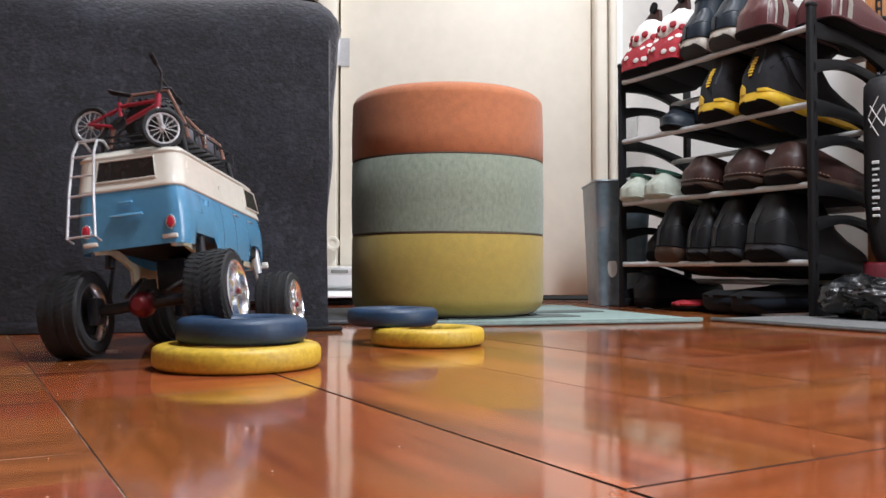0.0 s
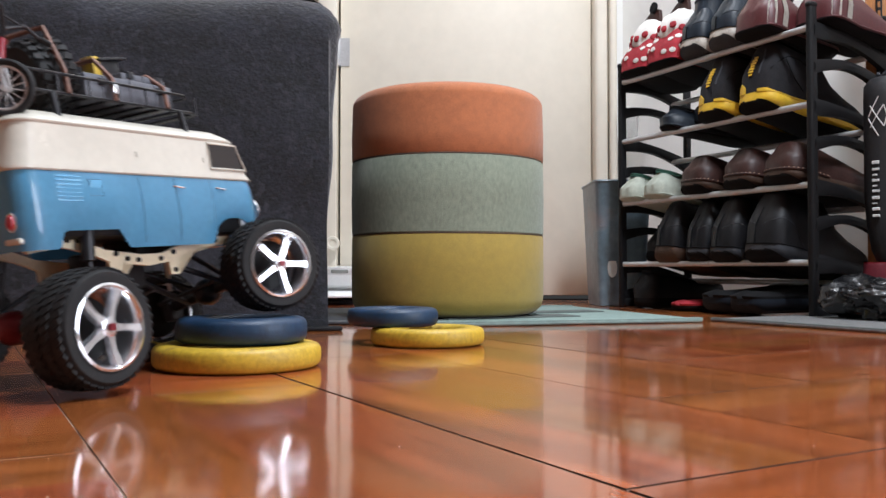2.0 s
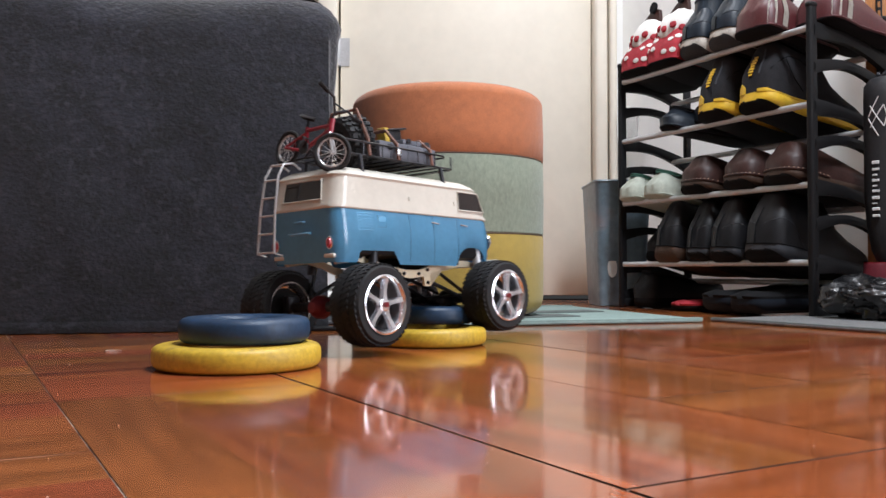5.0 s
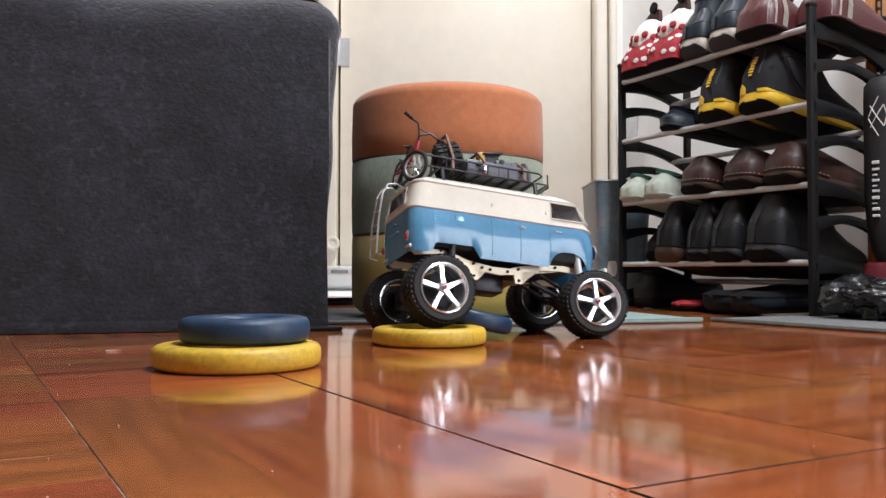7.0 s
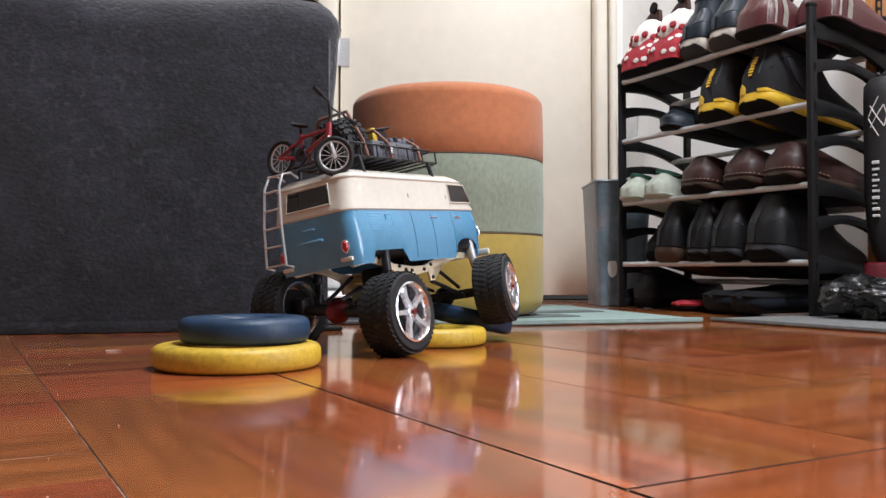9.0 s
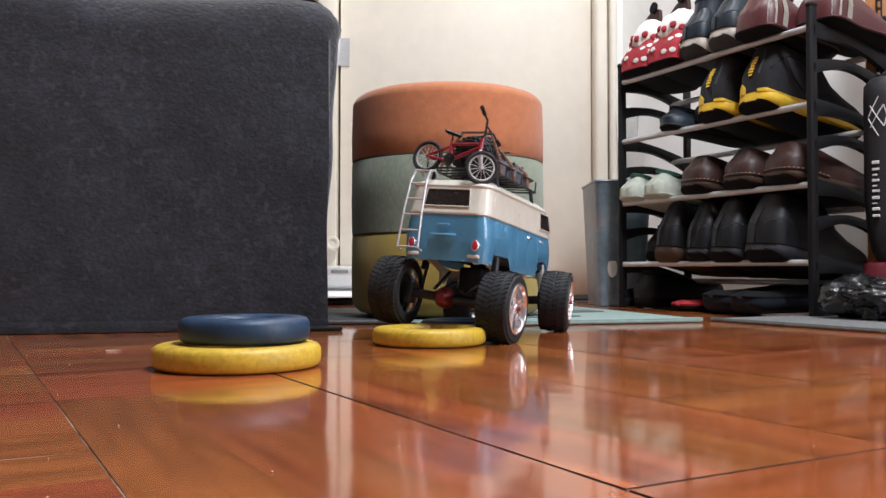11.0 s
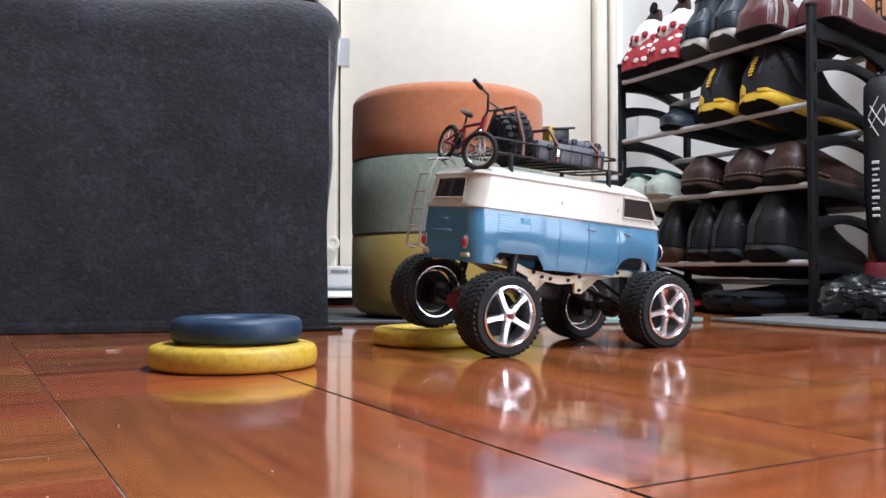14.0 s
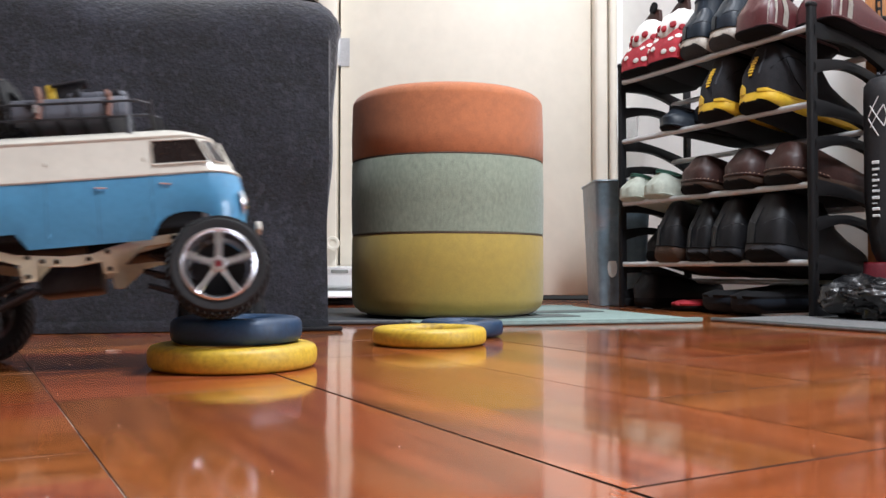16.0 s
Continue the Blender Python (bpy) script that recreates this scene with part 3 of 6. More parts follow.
def on_shell(s, f, v, side, lift=0.0):
    """A pose on a shoe's upper: f along its length, v of its height, on one side, z outwards."""
    u = math.asin(v ** (1 / 0.6)) / math.pi
    u = u if side < 0 else 1 - u
    prof, sec, L = SHELLS[s.name]
    def at(f, u):
        a = max(i for i in range(len(prof) - 1) if prof[i][0] <= f)
        g = (f - prof[a][0]) / (prof[a + 1][0] - prof[a][0])
        k = min(17, int(u * 18))
        h = u * 18 - k
        p = [Vector(sec[a + m][k]).lerp(Vector(sec[a + m][k + 1]), h) for m in (0, 1)]
        return p[0].lerp(p[1], g)
    p, du, dv = at(f, u), at(f, min(0.999, u + 0.02)) - at(f, max(0, u - 0.02)), at(f + 0.006, u) - at(max(0, f - 0.006), u)
    n = du.cross(dv).normalized()
    c = Vector((0.09, 0, 0.04))
    if n.dot(p - c) < 0:
        n = -n
    return Matrix.Translation(p + n * lift) @ n.to_track_quat("Z", "Y").to_matrix().to_4x4()


def put_shoes():
    t1, t2, t3, t4 = (TIERS[3] + 0.007, TIERS[2] + 0.007, TIERS[1] + 0.007, TIERS[0] + 0.007)
    # top tier
    for x in (0.066, 0.160):
        s = shoe("child_shoe", "child's red shoe with white dots, fleece collar, brown ear", x, -0.030, t1 + 0.002, L=0.19, W=0.126, collar=0.080, toe=0.060, sole=0.012, upper=M_REDFELT, sole_mat=M_REDFELT, lining=M_WHITECLOTH, taper=0.02, open_top=False)
        random.seed(int(x * 1000))
        fl = bm_lathe([(0, 0.056), (0.018, 0.052), (0.034, 0.040), (0.043, 0.020), (0.045, 0.0), (0.042, -0.020), (0.030, -0.030)], 28, pose(0.052, 0, 0.088) @ Matrix.Diagonal((1.02, 1.16, 1.0, 1)))
        for v in fl.verts:
            v.co += 0.006 * noise.noise_vector(v.co * 45 + Vector((x * 90, 0, 0)))
        part("fleece", fl, M_WHITECLOTH, s, "white fleece lining")
        for f, v in ((0.0035, 0.30), (0.012, 0.62), (0.030, 0.30), (0.05, 0.68), (0.10, 0.38), (0.16, 0.72), (0.24, 0.40)):
            for side in (-1, 1):
                part("dot", bm_cyl(0.0066, 0.0016, on_shell(s, f, min(0.85, v + 0.06 * side), side, 0.0004) @ Matrix.Diagonal((1.2, 0.9, 1, 1)), 14, bevel=0.0004), M_WHITECLOTH, s, "white dot")
        for k in range(9):
            a = radians(-100 + 25 * k)
            part("scallop", bm_lathe([(0, 0.005), (0.006, 0.004), (0.0085, 0)], 12, pose(0.052 - 0.047 * math.cos(a), 0.052 * math.sin(a), 0.084 + 0.007 * (k % 2)) @ pose(0, 0, 0, 0, -90, 0) @ pose(0, 0, 0, -math.degrees(a), 0, 0)), M_REDFELT, s, "red scalloped edge")
        ear = bm_loft([[(0.044 + dx * 0.005, dy * w + 0.004 + tip, zz) for dx, dy in ((-1, -1), (-1.3, 0), (-1, 1), (1, 1), (1.3, 0), (1, -1))] for zz, w, tip in ((0.105, 0.034, 0.0), (0.135, 0.031, -0.002), (0.150, 0.023, -0.007), (0.164, 0.013, -0.012))])
        part("ear_flap", ear, M_BROWN, s, "brown fabric ear")
        part("pull_loop", bm_loft([[(0.034 + dx, -0.008 + 0.011 * math.cos(a) * 1.0, 0.168 + (0.0135 + dz) * math.sin(a)) for a in [k * math.pi / 8 for k in range(16)]] for dx, dz in ((-0.003, 0.0), (0.003, 0.0))]), M_LINING, s, "black looped tab")
    for x in (0.252, 0.338):
        s = shoe("ankle_shoe", "dark navy leather ankle shoe with off-white rubber sole", x, -0.030, t1 + 0.004, L=0.25, W=0.092, collar=0.078, sole=0.032, upper=M_NAVYLEATHER, sole_mat=M_SOLE_W, outsole=M_SOLE_G, shaft=0.016, wedge=0.1, taper=0.18)
    for x, y in ((0.436, -0.044), (0.528, 0.020)):
        shoe("burgundy_sneaker", "burgundy leather sneaker with off-white side stripes", x, y, t1 + 0.004, L=0.22, W=0.122, collar=0.085, sole=0.012, upper=M_BURGUNDY, sole_mat=M_BURGUNDY, stripes=(M_SOLE_W, (0.014, 0.042), 0.0070), taper=0.30)
    # second tier
    shoe("dark_flat", "dark navy slip-on flat shoe", 0.158, -0.020, t2, turn=-24, L=0.25, W=0.092, collar=0.040, sole=0.012, upper=M_NAVYLEATHER, sole_mat=M_NAVYLEATHER, taper=0.35)
    shoe("dark_flat", "dark navy slip-on flat shoe", 0.232, 0.022, t2 + 0.004, L=0.25, W=0.085, collar=0.062, sole=0.012, upper=M_NAVYLEATHER, sole_mat=M_NAVYLEATHER, taper=0.35)
    for x in (0.316, 0.430):
        # near-black underside: dark outsole plus the yellow foam's shaded bottom
        s = shoe("high_sneaker", "charcoal canvas high sneaker with bright yellow foam sole", x, -0.036, t2, L=0.295, W=0.112, collar=0.112, toe=0.055, sole=0.026, upper=M_NAVY, sole_mat=M_SOLE_Y, outsole=M_LINING, wedge=0.25, hold=True, taper=0.16)
        for side in (-1, 1):
            flash = []
            for f, lo, hi in ((0.003, 0.01, 0.26), (0.012, 0.01, 0.36), (0.026, 0.01, 0.28), (0.05, 0.01, 0.17), (0.11, 0.01, 0.10), (0.22, 0.01, 0.09), (0.34, 0.01, 0.18), (0.42, 0.01, 0.06)):
                hi = hi * 0.7 if side > 0 or f > 0.2 else min(hi * 0.45, 0.12)
                flash.append([on_shell(s, f, v, side, o) @ Vector((0, 0, 0)) for v, o in ((lo, 0.0022), (hi, 0.0022), (hi, -0.002), (lo, -0.002))])
            part("side_flash", bm_loft(flash), M_SOLE_Y, s, "yellow flame-shaped heel wrap")
            for path in (((0.03, 0.42), (0.08, 0.60), (0.16, 0.74), (0.26, 0.76), (0.38, 0.66)), ((0.10, 0.95), (0.14, 0.60), (0.20, 0.36), (0.30, 0.25))):
                part("panel_seam", bm_tube([on_shell(s, f, v, side, 0.0005) @ Vector((0, 0, 0)) for f, v in path], 0.0011, 5), M_LINING, s)
        part("heel_strip", bm_tube([on_shell(s, 0.0035, v, -1, 0.0008) @ Vector((0, 0, 0)) for v in (0.36, 0.5, 0.65, 0.8, 0.92)], 0.0020, 6), M_SOLE_G, s, "grey heel piping")
        for q in range(7):
            zz = 0.068 + 0.0064 * q
            c = on_shell(s, 0.0, min(0.8, (zz - 0.0325) / 0.112), 1).translation
            part("print_bar", bm_box(0.0020, 0.0115 if q % 3 else 0.0085, 0.0034, pose(c.x - 0.0010, 0.004, zz, 0, 8, 0)), M_SOLE_Y, s, "yellow printed bar")
    # third tier
    for x in (0.040, 0.128):
        shoe("knit_slip_on", "pale mint knitted slip-on shoe with dark green lining", x, -0.030, t3, turn=-8, L=0.24, W=0.096, collar=0.052, sole=0.010, upper=M_MINT, sole_mat=M_MINT, outsole=M_MINT, lining=M_GREENLINE, taper=0.30)
    for x in (0.248, 0.372, 0.478):
        shoe("moccasin", "brown leather moccasin with pale stitched welt", x, -0.026, t3, turn=-6, L=0.26, W=0.112, collar=0.062, sole=0.026, upper=M_BROWN, sole_mat=M_TAN, open_top=False, taper=0.28, welt=M_STITCH)
    # fourth tier
    shoe("boot", "black leather boot with worn tan heel", 0.165, -0.03, t4, L=0.25, W=0.090, collar=0.108, sole=0.034, upper=M_BOOT, sole_mat=M_TAN, outsole=M_TAN, hold=True, open_top=False, taper=0.16)
    shoe("boot", "charcoal leather boot with grey rubber sole", 0.256, -0.024, t4, L=0.26, W=0.088, collar=0.112, sole=0.028, upper=M_BOOT, sole_mat=M_SOLE_G, hold=True, open_top=False, taper=0.16)
    shoe("boot", "charcoal leather boot with grey rubber sole", 0.340, -0.034, t4, L=0.27, W=0.096, collar=0.112, sole=0.028, upper=M_BOOT, sole_mat=M_SOLE_G, hold=True, open_top=False, taper=0.16)
    shoe("boot", "tall charcoal leather boot with grey rubber sole", 0.446, -0.038, t4, L=0.28, W=0.118, collar=0.112, sole=0.032, upper=M_BOOT, sole_mat=M_SOLE_G, hold=True, open_top=False, taper=0.16)
    shoe("dark_flat", "black low shoe in the shade of the rack", 0.075, 0.02, t4, L=0.24, W=0.08, collar=0.06, upper=M_BOOT, sole_mat=M_LINING)
    for s in [o for o in scene.collection.objects if o.name.split(".")[0] in ("boot", "ankle_shoe")]:
        tall = 0.92 if s.name.startswith("boot") else 0.6
        part("back_seam", bm_tube([on_shell(s, 0.0, v, 1, 0.0006) @ Vector((0, 0, 0)) for v in (0.05, 0.2, 0.4, 0.6, 0.8) if v < tall], 0.0016, 6), M_LINING, s, "raised back seam")
        for side in (-1, 1):
            part("counter_seam", bm_tube([on_shell(s, f, v, side, 0.0004) @ Vector((0, 0, 0)) for f, v in ((0.001, 0.42), (0.012, 0.44), (0.03, 0.46), (0.06, 0.46), (0.12, 0.40), (0.20, 0.22), (0.26, 0.05))], 0.0011, 5), M_SOLE_G, s, "stitched heel counter")
        part("sole_line", bm_tube([on_shell(s, f, 0.02, sd, 0.0022) @ Vector((0, 0, 0)) for f, sd in ((0.30, -1), (0.16, -1), (0.07, -1), (0.026, -1), (0.006, -1), (0.006, 1), (0.026, 1), (0.07, 1), (0.16, 1), (0.30, 1))], 0.0014, 5), M_LINING, s, "dark welt line")
    # on the floor
    for x, y in ((0.335, -0.045), (0.432, -0.065)):
        shoe("house_slipper", "blue-grey foam house slipper on the floor", x, y, 0.007, tilt=0, L=0.26, W=0.10, collar=0.014, toe=0.045, sole=0.028, open_top=False, outsole=M_SLIPPER, upper=M_LINING, sole_mat=M_SLIPPER, group="slippers under the rack")
    shoe("red_slipper", "dark red flat slipper under the rack", 0.20, -0.01, 0.001, tilt=0, L=0.24, W=0.09, collar=0.012, toe=0.03, sole=0.012, open_top=False, upper=M_REDFELT, sole_mat=M_LINING, group="slippers under the rack")
    shoe("dark_flat", "black low shoe in the shade of the rack", 0.06, 0.0, 0.001, tilt=0, L=0.25, W=0.09, collar=0.06, upper=M_BOOT, sole_mat=M_LINING, group="slippers under the rack")


put_shoes()


def build_floor_mats():
    m = pose(0.449, 1.50, 0, 0, 0, 15.6)
    mat = thing("floor_mat", "mint and grey banded woven door mat on the parquet", "mat", m)
    L, D = 0.50, 0.56
    part("mat_base", bm_box(L, D, 0.006, pose(-L / 2, D / 2, 0.0035), 0.0025), M_MATMINT, mat)
    for x0, w, y0, d in ((-0.44, 0.26, 0.10, 0.08), (-0.30, 0.24, 0.25, 0.07), (-0.46, 0.30, 0.38, 0.10)):
        part("mat_band", bm_box(w, d, 0.0024, pose(x0 + w / 2 - 0.0, y0 + d / 2, 0.0072, 0, 0, 8), 0.001), M_MATDARK, mat, "dark grey-green woven band")
    for y in (0.008, D - 0.008):
        part("mat_hem", bm_box(L, 0.014, 0.0036, pose(-L / 2, y, 0.0068), 0.0015), M_MATMINT, mat)
    g = thing("grey_mat", "speckled grey rubber-backed mat under the shoe rack", "mat", RACK)
    bm = bm_box(0.95, 0.46, 0.005, pose(0.505 + 0.475, 0.015, 0.003), 0.002)
    part("mat_base", bm, M_MATGREY, g)
    part("mat_edge", bm_box(0.95, 0.010, 0.0032, pose(0.505 + 0.475, -0.209, 0.0054), 0.0015), M_MATDARK, g, "dark rubber edge")


build_floor_mats()


def build_dark_mat():
    d = thing("dark_mat", "thin dark grey rubber mat between bench and pouf", "mat", pose(-0.155, 1.70, 0, 0, 0, 6))
    # a dark mat, its colour also holding the shade between bench and pouf
    part("mat_base", bm_box(0.27, 0.52, 0.005, pose(0, 0, 0.003), 0.002), M_MATDARKGREY, d)
    part("mat_edge", bm_box(0.27, 0.010, 0.003, pose(0, -0.254, 0.0052), 0.0012), M_MATGREY, d, "pale edge")


build_dark_mat()


def build_dust():
    """Crumbs and flakes on the parquet, too many to count."""
    random.seed(21)
    bm = bmesh.new()
    for _ in range(26):
        y = random.uniform(0.32, 1.35)
        x = random.uniform(-0.55, 0.50) * y
        r = random.uniform(0.0003, 0.0007) * (0.6 + y)
        k = bmesh.ops.create_cone(bm, cap_ends=True, segments=5, radius1=r, radius2=r * 0.6, depth=0.0004, matrix=pose(x, y, 0.0004, random.uniform(-8, 8), random.uniform(-8, 8), random.uniform(0, 360)))
    ob = new("floor_dust", mesh_of("floor_dust", bm, M_DUST, 0))
    tagged(ob, "pale dust flakes scattered on the parquet", "dust", "", "stuff")
    pts = [(-0.366 + 0.0085 * math.cos(a), 0.968 + 0.006 * math.sin(a), 0.0009) for a in [i * 0.5 for i in range(12)]]
    thing("small_hoop", "tiny pale plastic hoop lying on the parquet", "hoop", bm=bm_tube(pts, 0.0004, 6), mats=M_DUST)


build_dust()


def build_clutter():
    # storage bin
    b = thing("storage_bin", "blue-grey frosted plastic bin with oval handle hole", "bin", pose(0.449, 2.262, 0))
    def ring(w, d, z, r=0.018):
        return [(x, y, z) for x, y in plan_box(w, d, r)]
    def plan_box(w, d, r):
        out = []
        for cx, cy, a0 in ((w - r, -d + r, -90), (w - r, d - r, 0), (-w + r, d - r, 90), (-w + r, -d + r, 180)):
            out += [(cx + r * math.cos(radians(a0 + a)), cy + r * math.sin(radians(a0 + a))) for a in (0, 30, 60, 90)]
        return out
    part("shell", bm_loft([ring(0.058, 0.095, 0.001), ring(0.064, 0.103, 0.16), ring(0.070, 0.110, 0.312), ring(0.071, 0.111, 0.314), ring(0.067, 0.107, 0.314), ring(0.065, 0.105, 0.30), ring(0.054, 0.091, 0.012)]), M_BIN, b)
    part("rim", bm_tube([(x, y, 0.312) for x, y in plan_box(0.071, 0.111, 0.018)], 0.003, 6, closed=True), M_BIN, b)
    part("handle_hole", bm_cyl(0.012, 0.004, pose(-0.028, -0.0995, 0.096) @ pose(0, 0, 0, 87, 0, 0) @ Matrix.Diagonal((1, 2.0, 1, 1)), 24), M_WHITEPLASTIC, b, "oval pale cut-out")
    part("fold_line", bm_box(0.118, 0.003, 0.003, pose(0, -0.1048, 0.200)), M_BIN, b)
    # white bathroom scales
    s = thing("bathroom_scale", "white plastic bathroom scale with grey display, leaning", "scale", pose(-0.300, 2.440, 0, 0, 0, 4))
    part("platform", bm_box(0.28, 0.30, 0.022, pose(0, 0, 0.072, 8, 0, 0), 0.010, 3), M_WHITEPLASTIC, s)
    part("front_lip", bm_box(0.28, 0.02, 0.040, pose(0, -0.150, 0.066, 14, 0, 0), 0.008, 3), M_WHITEPLASTIC, s)
    d = part("display_frame", bm_box(0.075, 0.006, 0.022, pose(0.018, -0.1625, 0.086, 20, 0, 0), 0.005, 3), M_WHITEPLASTIC, s)
    part("display", bm_box(0.045, 0.004, 0.010, pose(0.018, -0.1660, 0.0865, 20, 0, 0), 0.002), M_DISPLAY, d, "grey display window")
    part("underside", bm_box(0.24, 0.26, 0.05, pose(0, 0.0, 0.030), 0.008), M_WHITEPLASTIC, s)
    k = thing("flat_tray", "black flat tray lying under the scale", "tray", pose(-0.300, 2.28, 0, 0, 0, 6), bm=bm_box(0.30, 0.10, 0.016, pose(0, 0, 0.009, 4, 0, 0), 0.006), mats=M_BLACK)
    w = thing("white_box", "low white plastic box lid beside the scale", "box lid", pose(-0.292, 2.235, 0), bm=None)
    part("lid", bm_lathe([(0, 0.034), (0.070, 0.033), (0.084, 0.026), (0.088, 0.019)], 40, pose(0, 0.05, 0.002)), M_WHITEPLASTIC, w)
    part("lid_rim", bm_lathe([(0.085, 0.018), (0.091, 0.019), (0.091, 0.023), (0.085, 0.023)], 40, pose(0, 0.05, 0.002)), M_WHITEPLASTIC, w)
    # black foot strip of the bench
    thing("bench_skid", "black flat skid under the covered bench", "skid", pose(-0.205, 1.292, 0, 0, 0, 13), bm=bm_box(0.11, 0.03, 0.006, pose(0, 0, 0.0035), 0.002), mats=M_BLACK)
    # door stop
    st = thing("door_stop", "cream round door stop on the door frame", "door stop", pose(-0.3205, 2.560, 0.168, 90, 0, 0))
    part("stop_base", bm_lathe([(0, 0), (0.017, 0), (0.017, 0.006), (0.012, 0.010), (0.011, 0.030)], 24), M_DOOR, st)
    part("stop_ring", bm_lathe([(0.010, 0.028), (0.019, 0.029), (0.021, 0.036), (0.019, 0.044), (0.013, 0.044), (0.011, 0.039), (0.004, 0.038), (0, 0.038)], 24), M_DOOR, st)
    # clear plastic cup hanging by the trim
    c = thing("clear_cup", "clear plastic cup hung on the wall", "cup", pose(0.540, 2.505, 0.455))
    part("cup_wall", bm_lathe([(0.020, 0.0), (0.028, 0.10), (0.0265, 0.10), (0.0185, 0.003), (0, 0.003), (0, 0)], 24), M_CLEAR, c)
    part("cup_rim", bm_tube([(0.028 * math.cos(2 * math.pi * i / 24), 0.028 * math.sin(2 * math.pi * i / 24), 0.10) for i in range(24)], 0.0018, 6, closed=True), M_CLEAR, c)
    # tube bag
    t = thing("tube_bag", "black nylon tube bag with white printed lines", "tube bag", pose(0.818, 1.600, 0.106))
    R = 0.0375
    part("sleeve", bm_lathe([(0, 0), (0.018, 0.001), (0.026, 0.02), (0.034, 0.07), (R, 0.12), (R, 0.30), (R - 0.001, 0.325), (0.026, 0.338), (0.012, 0.342), (0, 0.342)], 28), M_BAGCLOTH, t)
    part("drawcord", bm_tube([(0.012 * math.cos(a), 0.012 * math.sin(a), 0.345 + 0.004 * math.sin(3 * a)) for a in [i * 0.4 for i in range(30)]], 0.0035, 6), M_SOLE_G, t, "grey drawcord knot")
    face = math.degrees(math.atan2(-1.6, -0.818))
    def on(a, z, lift=0.0006):
        return ((R + lift) * math.cos(radians(face + a)), (R + lift) * math.sin(radians(face + a)), z)
    for pts in (((-42, 0.245), (-5, 0.285)), ((-42, 0.285), (-5, 0.245)), ((-48, 0.265), (-18, 0.300)), ((-48, 0.262), (-18, 0.228)), ((-5, 0.285), (15, 0.240)), ((-5, 0.245), (15, 0.290))):
        (a0, z0), (a1, z1) = pts
        part("printed_line", bm_tube([on(a0 + (a1 - a0) * i / 6, z0 + (z1 - z0) * i / 6) for i in range(7)], 0.0011, 5), M_PRINT, t)
    zz = 0.186
    for hgt in (0.011, 0.008, 0.006, 0.008, 0.005, 0.008, 0.010, 0.004, 0.010, 0.008):
        part("printed_bar", bm_tube([on(-36, zz - hgt / 2), on(-18 if hgt > 0.0065 else -24, zz - hgt / 2)], hgt * 0.32, 5), M_PRINT, t)
        zz -= hgt + 0.0032
    # red can under it
    rc = thing("red_can", "red metal can standing on the floor", "can", pose(0.808, 1.612, 0.006))
    part("can_body", bm_lathe([(0, 0), (0.024, 0), (0.0265, 0.004), (0.0265, 0.092), (0.025, 0.097)], 28), M_CAN, rc)
    part("can_lid", bm_lathe([(0.025, 0.096), (0.0255, 0.099), (0.0, 0.099)], 28), M_REDFELT, rc)
    # crumpled bag
    random.seed(8)
    bm = bmesh.new()
    bmesh.ops.create_icosphere(bm, subdivisions=5, radius=1)
    for v in bm.verts:
        n = v.co.normalized()
        p = Vector((n.x * 0.150, n.y * 0.075, 0.030 + n.z * 0.042))
        p += n * (0.030 * noise.noise(p * 22) + 0.014 * abs(noise.noise(p * 55)) + 0.008 * abs(noise.noise(p * 120)))
        v.co = Vector((p.x, p.y, max(0.0, p.z)))
    thing("plastic_bag", "crumpled glossy black plastic bag on the grey mat", "bag", pose(0.815, 1.475, 0.0065, 0, 0, -20), bm=bm, mats=M_PLASTICBAG)
    # wooden board leaning behind the rack
    wb = thing("wooden_board", "orange-brown wooden board with black edge behind rack", "board", pose(0.880, 1.738, 0.001, 0, 0, -27))
    part("plank_face", bm_box(0.075, 0.016, 0.78, pose(0.010, 0, 0.39), 0.003), M_RACKWOOD, wb)
    part("dark_strip", bm_box(0.012, 0.006, 0.78, pose(-0.002, -0.0115, 0.39), 0.002), M_BLACK, wb, "black strip")
    for k in range(12):
        part("printed_bar", bm_box(0.005, 0.002, 0.011, pose(-0.002, -0.0152, 0.44 + 0.018 * k)), M_RACKWOOD, wb)


build_clutter()

# ---- the toy van ----
VAN_R, VAN_HALF, AX_R, AX_F = 0.0445, 0.0745, -0.112, 0.112


def plan_ring(xr, xf, w, rr=0.022, rf=0.034, n=220):
    """A rounded plan, from the rear middle round, as points with their x, y."""
    raw = []
    def arc(cx, cy, r, a0, a1, k=10):
        for i in range(k + 1):
            a = radians(a0 + (a1 - a0) * i / k)
            raw.append((cx + r * math.cos(a), cy + r * math.sin(a)))
    arc(xr + rr, w - rr, rr, 180, 90)
    arc(xf - rf, w - rf, rf, 90, 0)
    arc(xf - rf, -w + rf, rf, 0, -90)
    arc(xr + rr, -w + rr, rr, -90, -180)
    lens = [0.0]
    for a, b in zip(raw, raw[1:] + raw[:1]):
        lens.append(lens[-1] + math.hypot(b[0] - a[0], b[1] - a[1]))
    out, k = [], 0
    for i in range(n):
        s = lens[-1] * i / n
        while lens[k + 1] < s:
            k += 1
        a, b = raw[k], raw[(k + 1) % len(raw)]
        f = (s - lens[k]) / max(1e-9, lens[k + 1] - lens[k])
        out.append((a[0] + (b[0] - a[0]) * f, a[1] + (b[1] - a[1]) * f))
    return out


